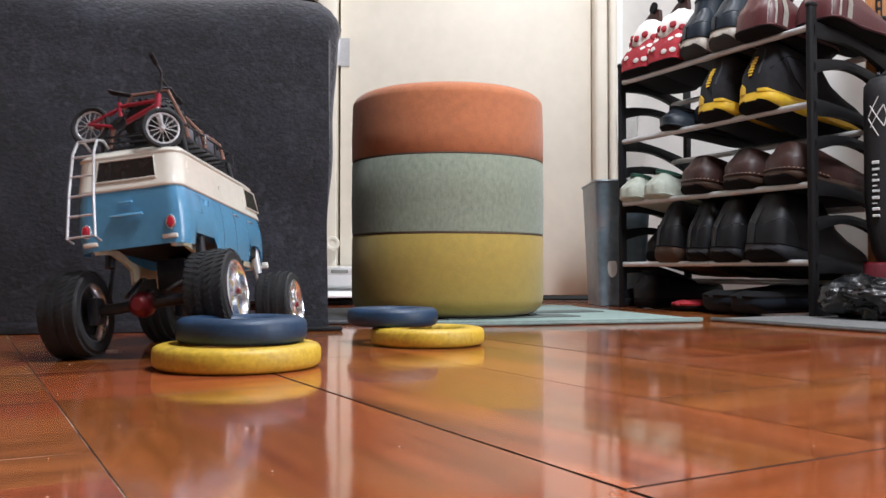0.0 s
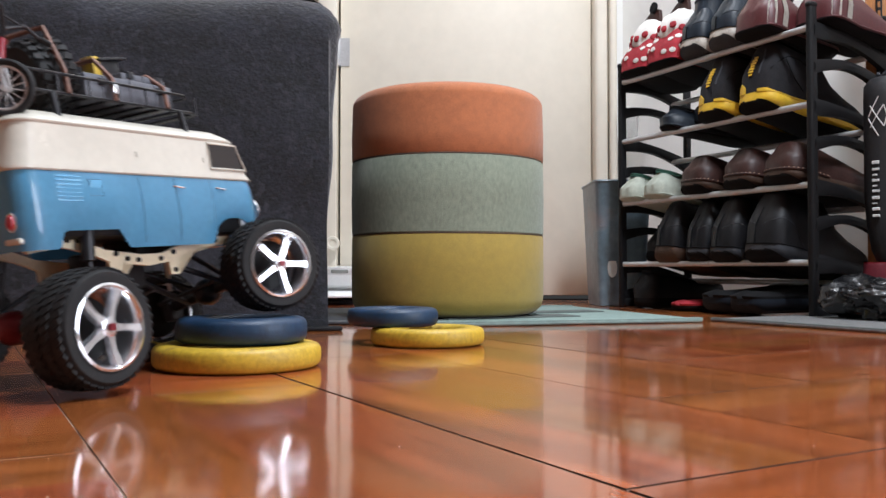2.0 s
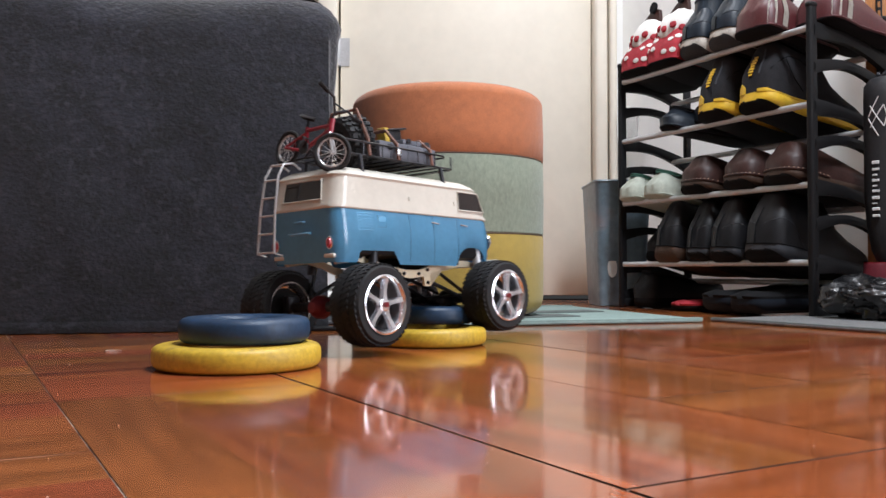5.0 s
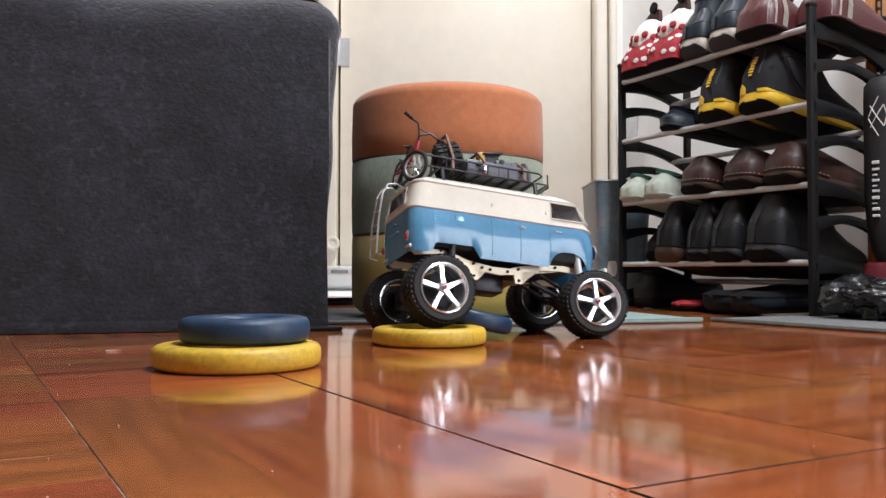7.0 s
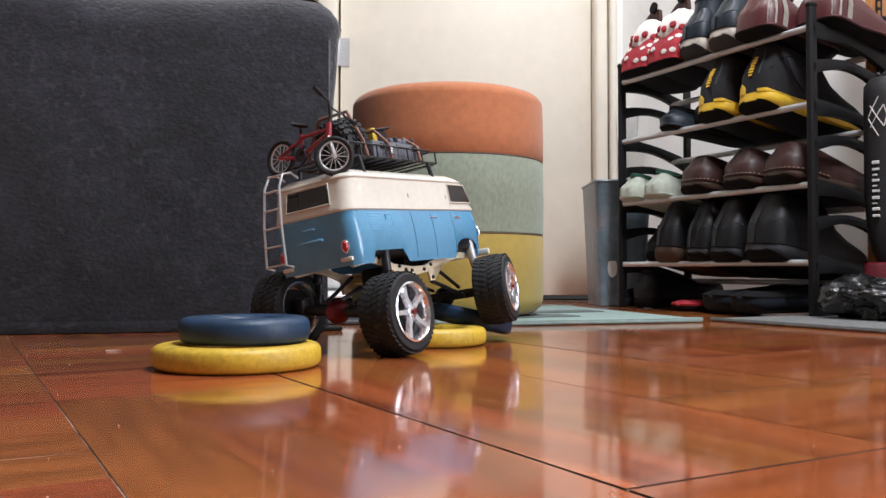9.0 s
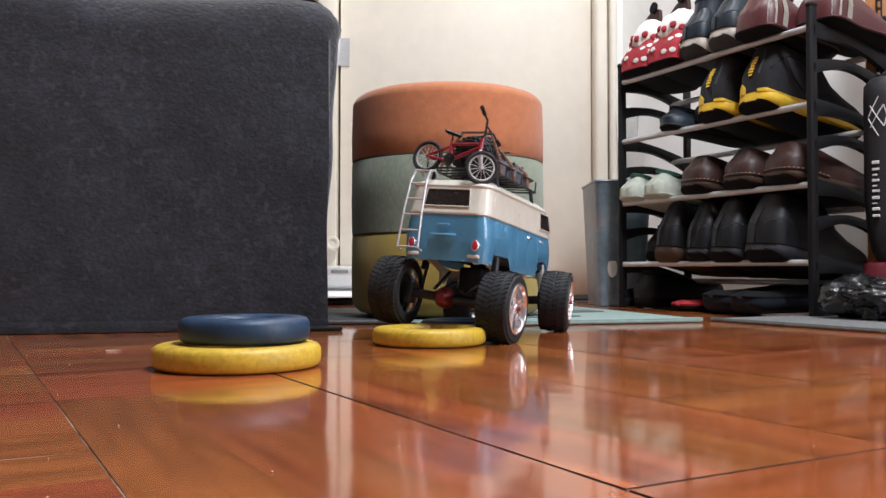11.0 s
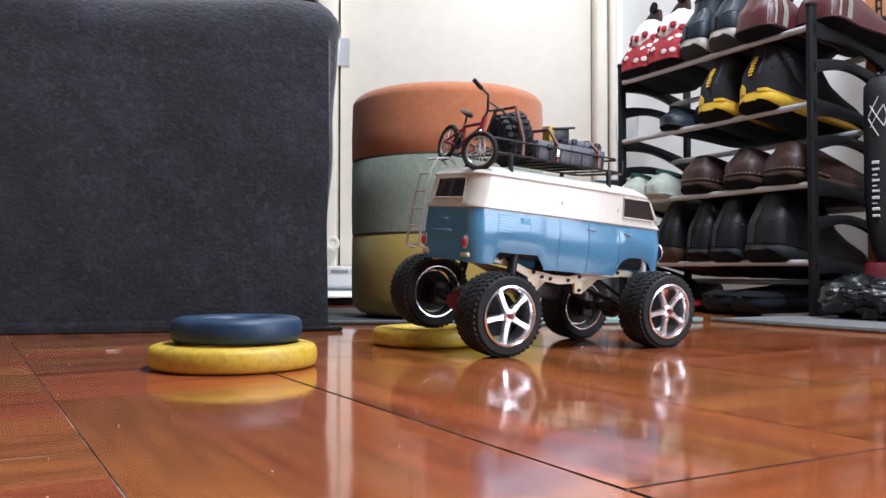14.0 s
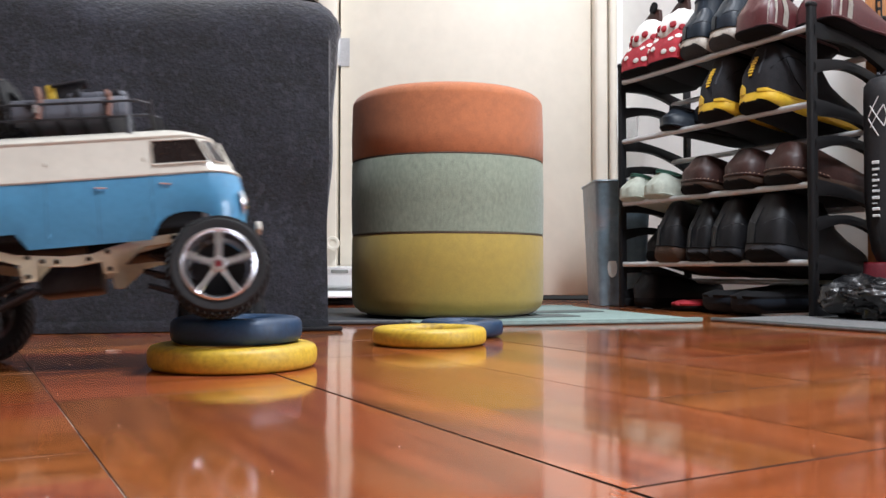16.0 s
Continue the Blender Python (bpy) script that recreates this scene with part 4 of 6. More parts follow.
def sill(x):
    """The height of the body's lower edge along the side, with both wheel openings."""
    pts = ((-0.2, 0.0915), (-0.1125, 0.0915), (-0.108, 0.105), (-0.0545, 0.1055), (-0.0445, 0.0905), (0.0595, 0.0905))
    if x <= 0.0595:
        for a, b in zip(pts, pts[1:]):
            if x <= b[0]:
                return a[1] + (b[1] - a[1]) * (x - a[0]) / (b[0] - a[0])
    if x < 0.119:
        f = (x - 0.0893) / 0.0298
        return 0.0915 + 0.0225 * max(0, 1 - abs(f) ** 2.6) ** 0.6
    return 0.0925


def side_w(z):
    """Half the body's width at a height: full below the middle, drawn in at the belt."""
    f = min(1.0, max(0.0, (z - 0.0905) / 0.0595))
    return 0.0592 - 0.0035 * (1 - f) ** 2.5 - 0.0052 * f ** 2.2


def build_wheel(side):
    """A treaded tyre on a five-spoke wheel, outer face towards -y or +y."""
    w = new("wheel")
    R, hw = VAN_R, 0.0205
    t = [(0.0305, -hw + 0.001), (0.0335, -hw), (0.0395, -hw), (R - 0.0022, -hw + 0.004), (R - 0.0012, -hw + 0.009), (R - 0.001, 0), (R - 0.0012, hw - 0.009), (R - 0.0022, hw - 0.004), (0.0395, hw), (0.0335, hw), (0.0305, hw - 0.001)]
    bm = bm_lathe(t, 60, pose(0, 0, 0, 90, 0, 0), closed=True)
    tr = bmesh.new()
    n = 42
    for i in range(n):
        for row, (yy, ww) in enumerate(((-0.0145, 0.0085), (-0.005, 0.0075), (0.005, 0.0075), (0.0145, 0.0085))):
            a = 360 * (i + 0.5 * (row % 2)) / n
            m = pose(0, 0, 0, 0, a, 0) @ pose(R - 0.0008 - (0.0011 if row in (0, 3) else 0), yy, 0, 0, 0, 0) @ pose(0, 0, 0, 30 if row < 2 else -30, 0, 0)
            bm_box(0.0018, ww, 0.0042, m, bm=tr)
    ty = part("tyre", bm, M_TYRE, w, "black rubber tyre with block tread")
    tagged(part("tread", tr, M_TYRE, ty, smooth=0), kind="stuff")
    o = side
    rim = bm_lathe([(0.0315, o * 0.0200), (0.0318, o * 0.0215), (0.0300, o * 0.0222), (0.0285, o * 0.0205), (0.0265, o * 0.012), (0.0255, -o * 0.012), (0.029, -o * 0.019), (0.0305, -o * 0.019)], 60, pose(0, 0, 0, -90, 0, 0))
    part("rim", rim, M_CHROME, w, "satin silver rim")
    for i in range(5):
        a = 72 * i
        s = bm_loft([[(x, y0 + o * dy, z0) for y0, z0, x, dy in q] for q in (
            ((o * 0.0150, -0.0042, 0.004, 0), (o * 0.0150, 0.0042, 0.004, 0), (o * 0.0195, 0.0030, 0.004, 0), (o * 0.0195, -0.0030, 0.004, 0)),
            ((o * 0.0140, -0.0032, 0.016, 0), (o * 0.0140, 0.0032, 0.016, 0), (o * 0.0186, 0.0021, 0.016, 0), (o * 0.0186, -0.0021, 0.016, 0)),
            ((o * 0.0150, -0.0040, 0.0285, 0), (o * 0.0150, 0.0040, 0.0285, 0), (o * 0.0202, 0.0027, 0.0285, 0), (o * 0.0202, -0.0027, 0.0285, 0)))])
        part("spoke", s, M_CHROME, w, m=pose(0, 0, 0, 0, a, 0))
    hub = bm_cyl(0.0072, 0.010, pose(0, o * 0.0155, 0, 90, 0, 0), 20, bevel=0.0012)
    part("hub", hub, M_CHROME, w)
    part("wheel_nut", bm_cyl(0.0030, 0.005, pose(0, o * 0.0210, 0, 90, 0, 0), 6), M_DIFF, w, "red anodised wheel nut")
    part("brake_hub", bm_cyl(0.0235, 0.006, pose(0, -o * 0.006, 0, 90, 0, 0), 24), M_BLACK, w, "dark wheel interior")
    return w


def bicycle(van):
    b = new("toy_bicycle")
    b.parent = van
    b["label"] = "miniature red bicycle lashed across the rack"
    # own space: x along the bicycle, z up; the fork is turned
    r = 0.0190
    for x, steer in ((-0.0405, 0), (0.0405, 34)):
        turn = pose(x, 0, 0, 0, 0, steer)
        def rim(rad, thick, seg):
            return bm_tube([turn @ Vector((rad * math.cos(2 * math.pi * i / 36), 0, rad * math.sin(2 * math.pi * i / 36))) for i in range(36)], thick, seg, closed=True)
        w = part("wheel", rim(r, 0.0027, 8), M_TYRE, b, "thin black bicycle tyre")
        sp = rim(r - 0.0033, 0.0011, 6)
        for i in range(14):
            a = 2 * math.pi * i / 14
            bm_tube([turn @ Vector((0, 0.002 if i % 2 else -0.002, 0)), turn @ Vector(((r - 0.003) * math.cos(a), 0, (r - 0.003) * math.sin(a)))], 0.00042, 4, sp)
        bm_cyl(0.0022, 0.009, turn @ pose(0, 0, 0, 90, 0, 0), 10, bm=sp)
        part("spokes", sp, M_STEEL, w, "silver spokes and rim")
    f = bm_tube([(-0.0405, 0.004, 0), (-0.010, 0.003, -0.001), (-0.006, 0, 0.002)], 0.0017, 8)
    bm_tube([(-0.0405, -0.004, 0), (-0.010, -0.003, -0.001), (-0.006, 0, 0.002)], 0.0017, 8, f)
    bm_tube([(-0.0405, 0.004, 0), (-0.012, 0, 0.020)], 0.0015, 8, f)
    bm_tube([(-0.0405, -0.004, 0), (-0.012, 0, 0.020)], 0.0015, 8, f)
    bm_tube([(-0.006, 0, 0.002), (-0.013, 0, 0.026)], 0.0021, 8, f)
    bm_tube([(-0.006, 0, 0.002), (0.029, 0, 0.025)], 0.0026, 8, f)
    bm_tube([(-0.0125, 0, 0.022), (0.029, 0, 0.030)], 0.0022, 8, f)
    bm_tube([(0.0305, 0, 0.020), (0.0285, 0, 0.037)], 0.0032, 10, f)
    part("bicycle_frame", f, M_BIKERED, b, "glossy red frame")
    k = pose(0.0305, 0, 0, 0, 0, 34)
    fk = bm_tube([k @ Vector((0.0085, 0.0052, 0)), k @ Vector((0.001, 0.0052, 0.018)), k @ Vector((-0.0005, 0, 0.023))], 0.0017, 8)
    bm_tube([k @ Vector((0.0085, -0.0052, 0)), k @ Vector((0.001, -0.0052, 0.018)), k @ Vector((-0.0005, 0, 0.023))], 0.0017, 8, fk)
    part("fork", fk, M_STEEL, b, "silver fork")
    h = bm_tube([(0.028, 0, 0.036), (0.030, 0, 0.044), (0.030, -0.005, 0.060), (0.028, -0.018, 0.066)], 0.0015, 8)
    bm_tube([(0.030, 0, 0.044), (0.033, 0.014, 0.050), (0.036, 0.024, 0.044), (0.036, 0.031, 0.043)], 0.0015, 8, h)
    bm_tube([(0.030, -0.004, 0.054), (0.032, 0.012, 0.0495)], 0.001, 6, h)
    hb = part("handlebar", h, M_DARKMETAL, b, "dark raised handlebar")
    part("grip", bm_tube([(0.0285, -0.014, 0.064), (0.0275, -0.026, 0.070)], 0.0025, 8), M_BLACK, hb)
    part("grip", bm_tube([(0.036, 0.024, 0.044), (0.036, 0.034, 0.0425)], 0.0025, 8), M_BLACK, hb)
    st = bm_loft([[(x, y, z + dz) for y, dz in ((-w, 0), (0, 0.0028), (w, 0), (0, -0.0025))] for x, w, z in ((-0.026, 0.006, 0.0385), (-0.021, 0.0068, 0.0370), (-0.011, 0.0035, 0.0360), (-0.002, 0.002, 0.0350))])
    bm_tube([(-0.0125, 0, 0.025), (-0.0145, 0, 0.037)], 0.0014, 6, st)
    part("saddle", st, M_BLACK, b, "black saddle")
    c = bm_cyl(0.0075, 0.0018, pose(-0.006, -0.004, 0.002, 90, 0, 0), 20)
    bm_tube([(-0.006, -0.006, 0.002), (0.001, -0.006, 0.012), (0.001, -0.014, 0.012)], 0.0014, 6, c)
    bm_tube([(-0.006, 0.006, 0.002), (-0.013, 0.006, -0.008), (-0.013, 0.014, -0.008)], 0.0014, 6, c)
    part("crank", c, M_DARKMETAL, b)
    b.matrix_basis = pose(-0.1290, 0.0015, 0.2185, 0, 0, -93) @ pose(0, 0, 0, -8, 0, 0) @ pose(0, 0, 0, 0, 10.5, 0)
    return b


AXLES = {}


def build_van():
    van = thing("toy_van", "sky blue and cream toy van with loaded roof rack, monster wheels", "toy van")
    # shell
    lower = []
    for f in (0, 0.12, 0.25, 0.38, 0.5, 0.6, 0.7, 0.8, 0.88, 0.95, 1):
        w = side_w(0.0905 + 0.0595 * f)
        xf = 0.1445 - 0.004 * (1 - f) ** 2 - 0.0035 * f ** 3
        xr = -0.1435 + 0.0035 * (1 - f) ** 2 + 0.001 * f
        sec = []
        for x, y in plan_ring(xr, xf, w, rr=0.015):
            zb = sill(x) if abs(y) > 0.045 else (0.0920 if x < 0 else 0.0925)
            sec.append((x, y, zb + (0.1500 - zb) * f))
        lower.append(sec)
    bl = bm_loft(lower, cap=False)
    bmesh.ops.solidify(bl, geom=bl.faces[:], thickness=0.0012)
    part("body_shell", bl, M_BLUE, van, "glossy sky blue lower body")
    up = []
    for z, w, xr, xf in ((0.1500, 0.0546, -0.1430, 0.1405), (0.1512, 0.0557, -0.1438, 0.1410), (0.1535, 0.0556, -0.1436, 0.1392), (0.1560, 0.0552, -0.1424, 0.1364), (0.172, 0.0543, -0.1395, 0.1270), (0.1852, 0.0535, -0.1367, 0.1198),
                         (0.1863, 0.0545, -0.1375, 0.1203), (0.1875, 0.0546, -0.1376, 0.1203), (0.1906, 0.0520, -0.1352, 0.1165), (0.1956, 0.046, -0.127, 0.104), (0.1984, 0.034, -0.112, 0.085), (0.1993, 0.015, -0.085, 0.055)):
        k = min(1.0, w / 0.05)
        up.append([(x, y, z) for x, y in plan_ring(xr, xf, w, rr=0.015 * k, rf=0.032 * k)])
    part("roof_shell", bm_loft(up), M_CREAM, van, "cream white upper body and roof")
    # glazing, on the shell with a raised rubber edge
    def pane(name, pts, n, mat=M_TINT, depth=0.0022, frame_r=0.0011):
        n = Vector(n).normalized()
        a = [Vector(p) + n * 0.0007 for p in pts]
        g = bm_loft([[p - n * depth for p in a], a])
        p = part(name, g, mat, van, "dark tinted window")
        bmf = bm_tube(a, frame_r, 6, closed=True)
        part("window_frame", bmf, M_CREAM, p)
    for s in (-1, 1):
        y0, y1 = s * 0.0550, s * 0.0535
        pane("side_window", [(0.0635, y0, 0.1598), (0.1125, y0, 0.1598), (0.1032, y1, 0.1830), (0.0635, y1, 0.1830)], (0, s, 0.11))
        pane("quarter_window", [(0.1168, s * 0.0527, 0.1600), (0.1283, s * 0.0434, 0.1600), (0.1163, s * 0.0414, 0.1822), (0.1073, s * 0.0498, 0.1822)], (0.64, s * 0.74, 0.22))
        pane("windscreen", [(0.1345, s * 0.004, 0.1605), (0.1325, s * 0.030, 0.1605), (0.1225, s * 0.029, 0.1845), (0.1235, s * 0.004, 0.1845)], (1, 0, 0.4))
    pane("rear_window", [(-0.1418, -0.031, 0.1600), (-0.1418, 0.031, 0.1600), (-0.1383, 0.029, 0.1825), (-0.1383, -0.029, 0.1825)], (-1, 0, 0.13))
    # panel seams, handles, vents, hinges
    for s in (-1, 1):
        for x in (-0.028, 0.0145, 0.0605):
            part("panel_seam", bm_tube([(x, s * (side_w(z) + 0.0001), z) for z in (0.0945, 0.102, 0.110, 0.118, 0.126, 0.133, 0.140, 0.148)], 0.0004, 4), M_SEAM, van)
        for x in (0.0175, 0.0725):
            part("door_handle", bm_tube([(x - 0.005, s * side_w(0.1415), 0.1415), (x - 0.004, s * (side_w(0.1415) + 0.0024), 0.1412), (x + 0.005, s * (side_w(0.1415) + 0.0024), 0.1402)], 0.0009, 6), M_CHROME, van)
        for x, z in ((-0.027, 0.1305), (-0.027, 0.1010), (0.0600, 0.1290), (0.0600, 0.1010), (-0.027, 0.1670), (0.0560, 0.1670)):
            part("hinge", bm_box(0.0016, 0.0016, 0.0045, pose(x, s * (side_w(z) if z < 0.15 else 0.0549), z), 0.0004), M_BLUE if z < 0.15 else M_CREAM, van)
        for k in range(7):
            part("vent_slat", bm_box(0.023, 0.0008, 0.0014, pose(-0.1000, s * (side_w(0.1275 + 0.0031 * k) + 0.0001), 0.1275 + 0.0031 * k, 25 * s, 0, 0), 0.0004), M_BLUE, van)
        part("fuel_flap", bm_box(0.012, 0.0008, 0.012, pose(-0.075, s * (side_w(0.138) + 0.0001), 0.138, -7 * s, 0, 0), 0.0003), M_BLUE, van)
        part("flap_seam", bm_tube([(-0.075 + dx * 0.0064, s * (side_w(0.138 + dz * 0.0064) + 0.0003), 0.138 + dz * 0.0064) for dx, dz in ((-1, -1), (1, -1), (1, 1), (-1, 1))], 0.0004, 4, closed=True), M_SEAM, van)
        t = part("tail_light", bm_lathe([(0, 0.0035), (0.004, 0.003), (0.0055, 0.0)], 20, pose(-0.1425, s * 0.0440, 0.1125) @ pose(0, 0, 0, 0, -90, 0) @ Matrix.Diagonal((1.1, 0.72, 1, 1))), M_RED, van, "red oval tail light")
        part("light_bezel", bm_tube([(-0.1428, s * 0.0435 + 0.0043 * math.cos(a * math.pi / 12), 0.1125 + 0.0064 * math.sin(a * math.pi / 12)) for a in range(24)], 0.0009, 6, closed=True), M_CHROME, t)
        hl = part("headlight", bm_lathe([(0, 0.007), (0.006, 0.0055), (0.0098, 0.001), (0.0105, 0)], 24, pose(0.1378, s * 0.037, 0.1235) @ pose(0, 0, 0, 0, 82, 0)), M_CHROME, van, "round headlight")
        part("light_bezel", bm_tube([(0.1393, s * 0.037 + 0.0105 * math.cos(a * math.pi / 12), 0.1235 + 0.0105 * math.sin(a * math.pi / 12)) for a in range(24)], 0.0011, 6, closed=True), M_CHROME, hl)
        part("bumper_end", bm_box(0.006, 0.016, 0.0050, pose(-0.1390, s * 0.041, 0.0990), 0.0018), M_CREAM, van, "cream corner bumper")
    part("front_bumper", bm_box(0.006, 0.104, 0.009, pose(0.1515, 0, 0.0965), 0.0025), M_CREAM, van, "cream front bumper")
    part("front_emblem", bm_lathe([(0.010, 0), (0.012, 0.002), (0.009, 0.002), (0.009, 0)], 24, pose(0.1418, 0, 0.131, 0, 88, 0)), M_CHROME, van, "plain round chrome badge")
    part("tailgate_handle", bm_box(0.004, 0.034, 0.003, pose(-0.1455, 0, 0.124), 0.0012), M_BLUE, van)
    part("tailgate_latch", bm_box(0.004, 0.014, 0.0022, pose(-0.1455, 0, 0.137), 0.0009), M_BLUE, van)
    # ladder on the tailgate
    for y, y2 in ((0.0250, 0.0265), (0.0450, 0.0550)):
        part("ladder_rail", bm_tube([(-0.122, y, 0.2005), (-0.133, y, 0.2062), (-0.1465, y, 0.2040), (-0.1540, y + (y2 - y) * 0.2, 0.1900), (-0.1585, y + (y2 - y) * 0.6, 0.150), (-0.1595, y2, 0.104), (-0.148, y2, 0.1015)], 0.0014, 8), M_STEEL, van, "silver ladder rail")
    for x, z, w in ((-0.1475, 0.2035, 0.0450), (-0.1548, 0.186, 0.047), (-0.1570, 0.166, 0.049), (-0.1586, 0.146, 0.051), (-0.1592, 0.126, 0.053), (-0.1595, 0.105, 0.055)):
        part("ladder_rung", bm_tube([(x, 0.0255, z), (x, w, z)], 0.0011, 6), M_STEEL, van)
    # chassis
    prof = [(-0.135, 0.094), (-0.128, 0.1005), (-0.100, 0.1030), (-0.078, 0.0975), (-0.058, 0.0905), (-0.020, 0.0855), (0.005, 0.0855), (0.022, 0.0905), (0.050, 0.0960), (0.088, 0.0985), (0.128, 0.0950), (0.128, 0.0895),
            (0.085, 0.0905), (0.050, 0.0880), (0.024, 0.0820), (0.024, 0.0665), (0.014, 0.0665), (0.012, 0.0780), (-0.010, 0.0755), (-0.030, 0.0775), (-0.041, 0.0800), (-0.042, 0.0655), (-0.053, 0.0655), (-0.055, 0.0810), (-0.075, 0.0885), (-0.100, 0.0940), (-0.130, 0.0900)]
    for s in (-1, 1):
        bm = bmesh.new()
        y = s * 0.040
        a = [bm.verts.new((x, y - 0.0018, z)) for x, z in prof]
        b = [bm.verts.new((x, y + 0.0018, z)) for x, z in prof]
        for i in range(len(prof)):
            j = (i + 1) % len(prof)
            bm.faces.new((a[i], a[j], b[j], b[i]))
        for loop in (a[::-1], b):
            fc = bm.faces.new(loop)
            bmesh.ops.triangulate(bm, faces=[fc])
        rail = part("chassis_plate", bm, M_BRASS, van, "pale gold metal chassis plate", smooth=0)
        for x, z in ((-0.048, 0.087), (-0.048, 0.070), (-0.036, 0.0825), (-0.024, 0.0810), (0.002, 0.0810), (0.018, 0.086), (0.019, 0.0705), (-0.085, 0.0985), (-0.095, 0.099), (0.075, 0.0945)):
            part("bolt", bm_cyl(0.0021, 0.003, pose(x, y + s * 0.002, z, 90, 0, 0), 8), M_BLACK, rail)
    part("gearbox", bm_box(0.055, 0.034, 0.034, pose(-0.018, 0, 0.074), 0.004), M_DARKMETAL, van, "dark gearbox under the chassis")
    part("inner_tub", bm_box(0.254, 0.1040, 0.048, pose(-0.003, 0, 0.1235), 0.006), M_BLACK, van, "black inner tub of the body")
    part("battery", bm_box(0.075, 0.040, 0.018, pose(0.035, 0, 0.094), 0.003), M_BLACK, van, "black battery box")
    for x in (-0.080, 0.105):
        for s in (-1, 1):
            k = 1 if x > 0 else -1
            sh = bm_tube([(x, s * 0.048, 0.122), (x + 0.004 * k, s * 0.050, 0.082)], 0.0052, 12)
            bm_tube([(x, s * 0.048, 0.090), (x + 0.006 * k, s * 0.051, 0.052)], 0.0022, 8, sh)
            part("shock_absorber", sh, M_STEEL if x > 0 else M_DARKMETAL, van, "metal shock absorber")
    # axles
    for key, x, red in (("rear", AX_R, True), ("front", AX_F, False)):
        k = 1 if x > 0 else -1
        ax = bm_tube([(0, -0.060, 0), (0, -0.02, 0), (0, 0.02, 0), (0, 0.060, 0)], 0.0058, 12)
        for s in (-1, 1):
            bm_box(0.018, 0.012, 0.028, pose(0, s * 0.054, 0), 0.003, bm=ax)
            bm_tube([(0, s * 0.030, -0.004), (-k * 0.066, s * 0.022, 0.022)], 0.0027, 8, ax)
            bm_tube([(0, s * 0.020, 0.010), (-k * 0.060, s * 0.030, 0.034)], 0.0023, 8, ax)
        bm_tube([(-k * 0.018, -0.052, 0.004), (-k * 0.018, 0.052, 0.004)], 0.002, 8, ax)
        a = part("axle", ax, M_DARKMETAL, van, "dark axle with suspension links", pose(x, 0, VAN_R))
        part("differential", bm_lathe([(0, -0.015), (0.006, -0.0145), (0.0085, -0.012), (0.0125, -0.006), (0.0135, 0.003), (0.010, 0.010), (0, 0.012)], 24, pose(0, 0.004, 0, 0, 90, 0)), M_DIFF if red else M_DARKMETAL, a, "red differential case" if red else "dark differential case")
        AXLES[key] = a
    # roof rack
    x0, x1, w = -0.120, 0.066, 0.043
    for z, xe in ((0.2125, x1 + 0.006), (0.2275, x1 - 0.004)):
        part("rack_rail", bm_tube([(x0, -w, z), (xe - 0.01, -w, z), (xe, -w + 0.008, z), (xe, w - 0.008, z), (xe - 0.01, w, z), (x0, w, z)], 0.0013, 6, closed=True), M_DARKMETAL, van, "dark roof rack rail")
    for i in range(7):
        x = x0 + (x1 - x0) * i / 6
        for s in (-1, 1):
            part("rack_post", bm_tube([(x, s * w, 0.2125), (x, s * w, 0.2275)], 0.0011, 6), M_DARKMETAL, van)
    for i in range(10):
        x = x0 + (x1 - x0) * i / 9
        part("rack_slat", bm_box(0.004, 2 * w, 0.0016, pose(x, 0, 0.2122)), M_DARKMETAL, van)
    for x in (-0.095, 0.045):
        for s in (-1, 1):
            part("rack_foot", bm_tube([(x, s * w, 0.212), (x, s * (w + 0.004), 0.192)], 0.0028, 8), M_DARKMETAL, van)
    # luggage on the rack
    for (x, y, z, sx, sy, sz) in ((-0.006, -0.012, 0.2245, 0.100, 0.050, 0.022), (-0.004, 0.030, 0.2205, 0.085, 0.026, 0.014), (0.018, -0.010, 0.2395, 0.052, 0.040, 0.008)):
        c = part("hard_case", bm_box(sx, sy, sz, pose(x, y, z), 0.0025), M_GREYCASE, van, "grey hard equipment case")
        for k in (-1, 0, 1):
            part("case_rib", bm_box(0.004, sy + 0.0016, sz * 0.9, pose(x + k * sx * 0.3, y, z), 0.0008), M_GREYCASE, c)
        for k in (-1, 1):
            part("latch", bm_box(0.007, 0.002, 0.006, pose(x + k * sx * 0.33, y - sy / 2 - 0.001, z + sz * 0.2), 0.0006), M_DARKMETAL, c)
    tm = pose(-0.0690, -0.004, 0.2350) @ pose(0, 0, 0, 0, 74, -14)
    tp = [(0.016, -0.015), (0.026, -0.016), (0.0282, -0.011), (0.0287, 0), (0.0282, 0.011), (0.026, 0.016), (0.016, 0.015)]
    st = bm_lathe(tp, 36, tm, closed=True)
    tr = bmesh.new()
    for i in range(22):
        for yy in (-0.0115, -0.004, 0.004, 0.0115):
            bm_box(0.0026, 0.0050, 0.0064, tm @ pose(0, 0, 0, 0, 0, 360 * (i + (0.5 if yy > 0 else 0)) / 22) @ pose(0.0290, 0, yy, 22 if abs(yy) < 0.01 else -18, 0, 0), bm=tr)
    sp = part("spare_tyre", st, M_TYRE, van, "chunky black spare tyre leaning on the rack")
    tagged(part("tread", tr, M_TYRE, sp), kind="stuff")
    part("spare_rim", bm_lathe([(0.0165, -0.012), (0.012, -0.006), (0.0, -0.005)], 24, tm), M_DARKMETAL, sp)
    can = part("jerry_can", bm_box(0.026, 0.012, 0.016, pose(-0.010, -0.012, 0.2480, 0, -6, 0), 0.002), M_DARKMETAL, van, "dark small canister with yellow trim")
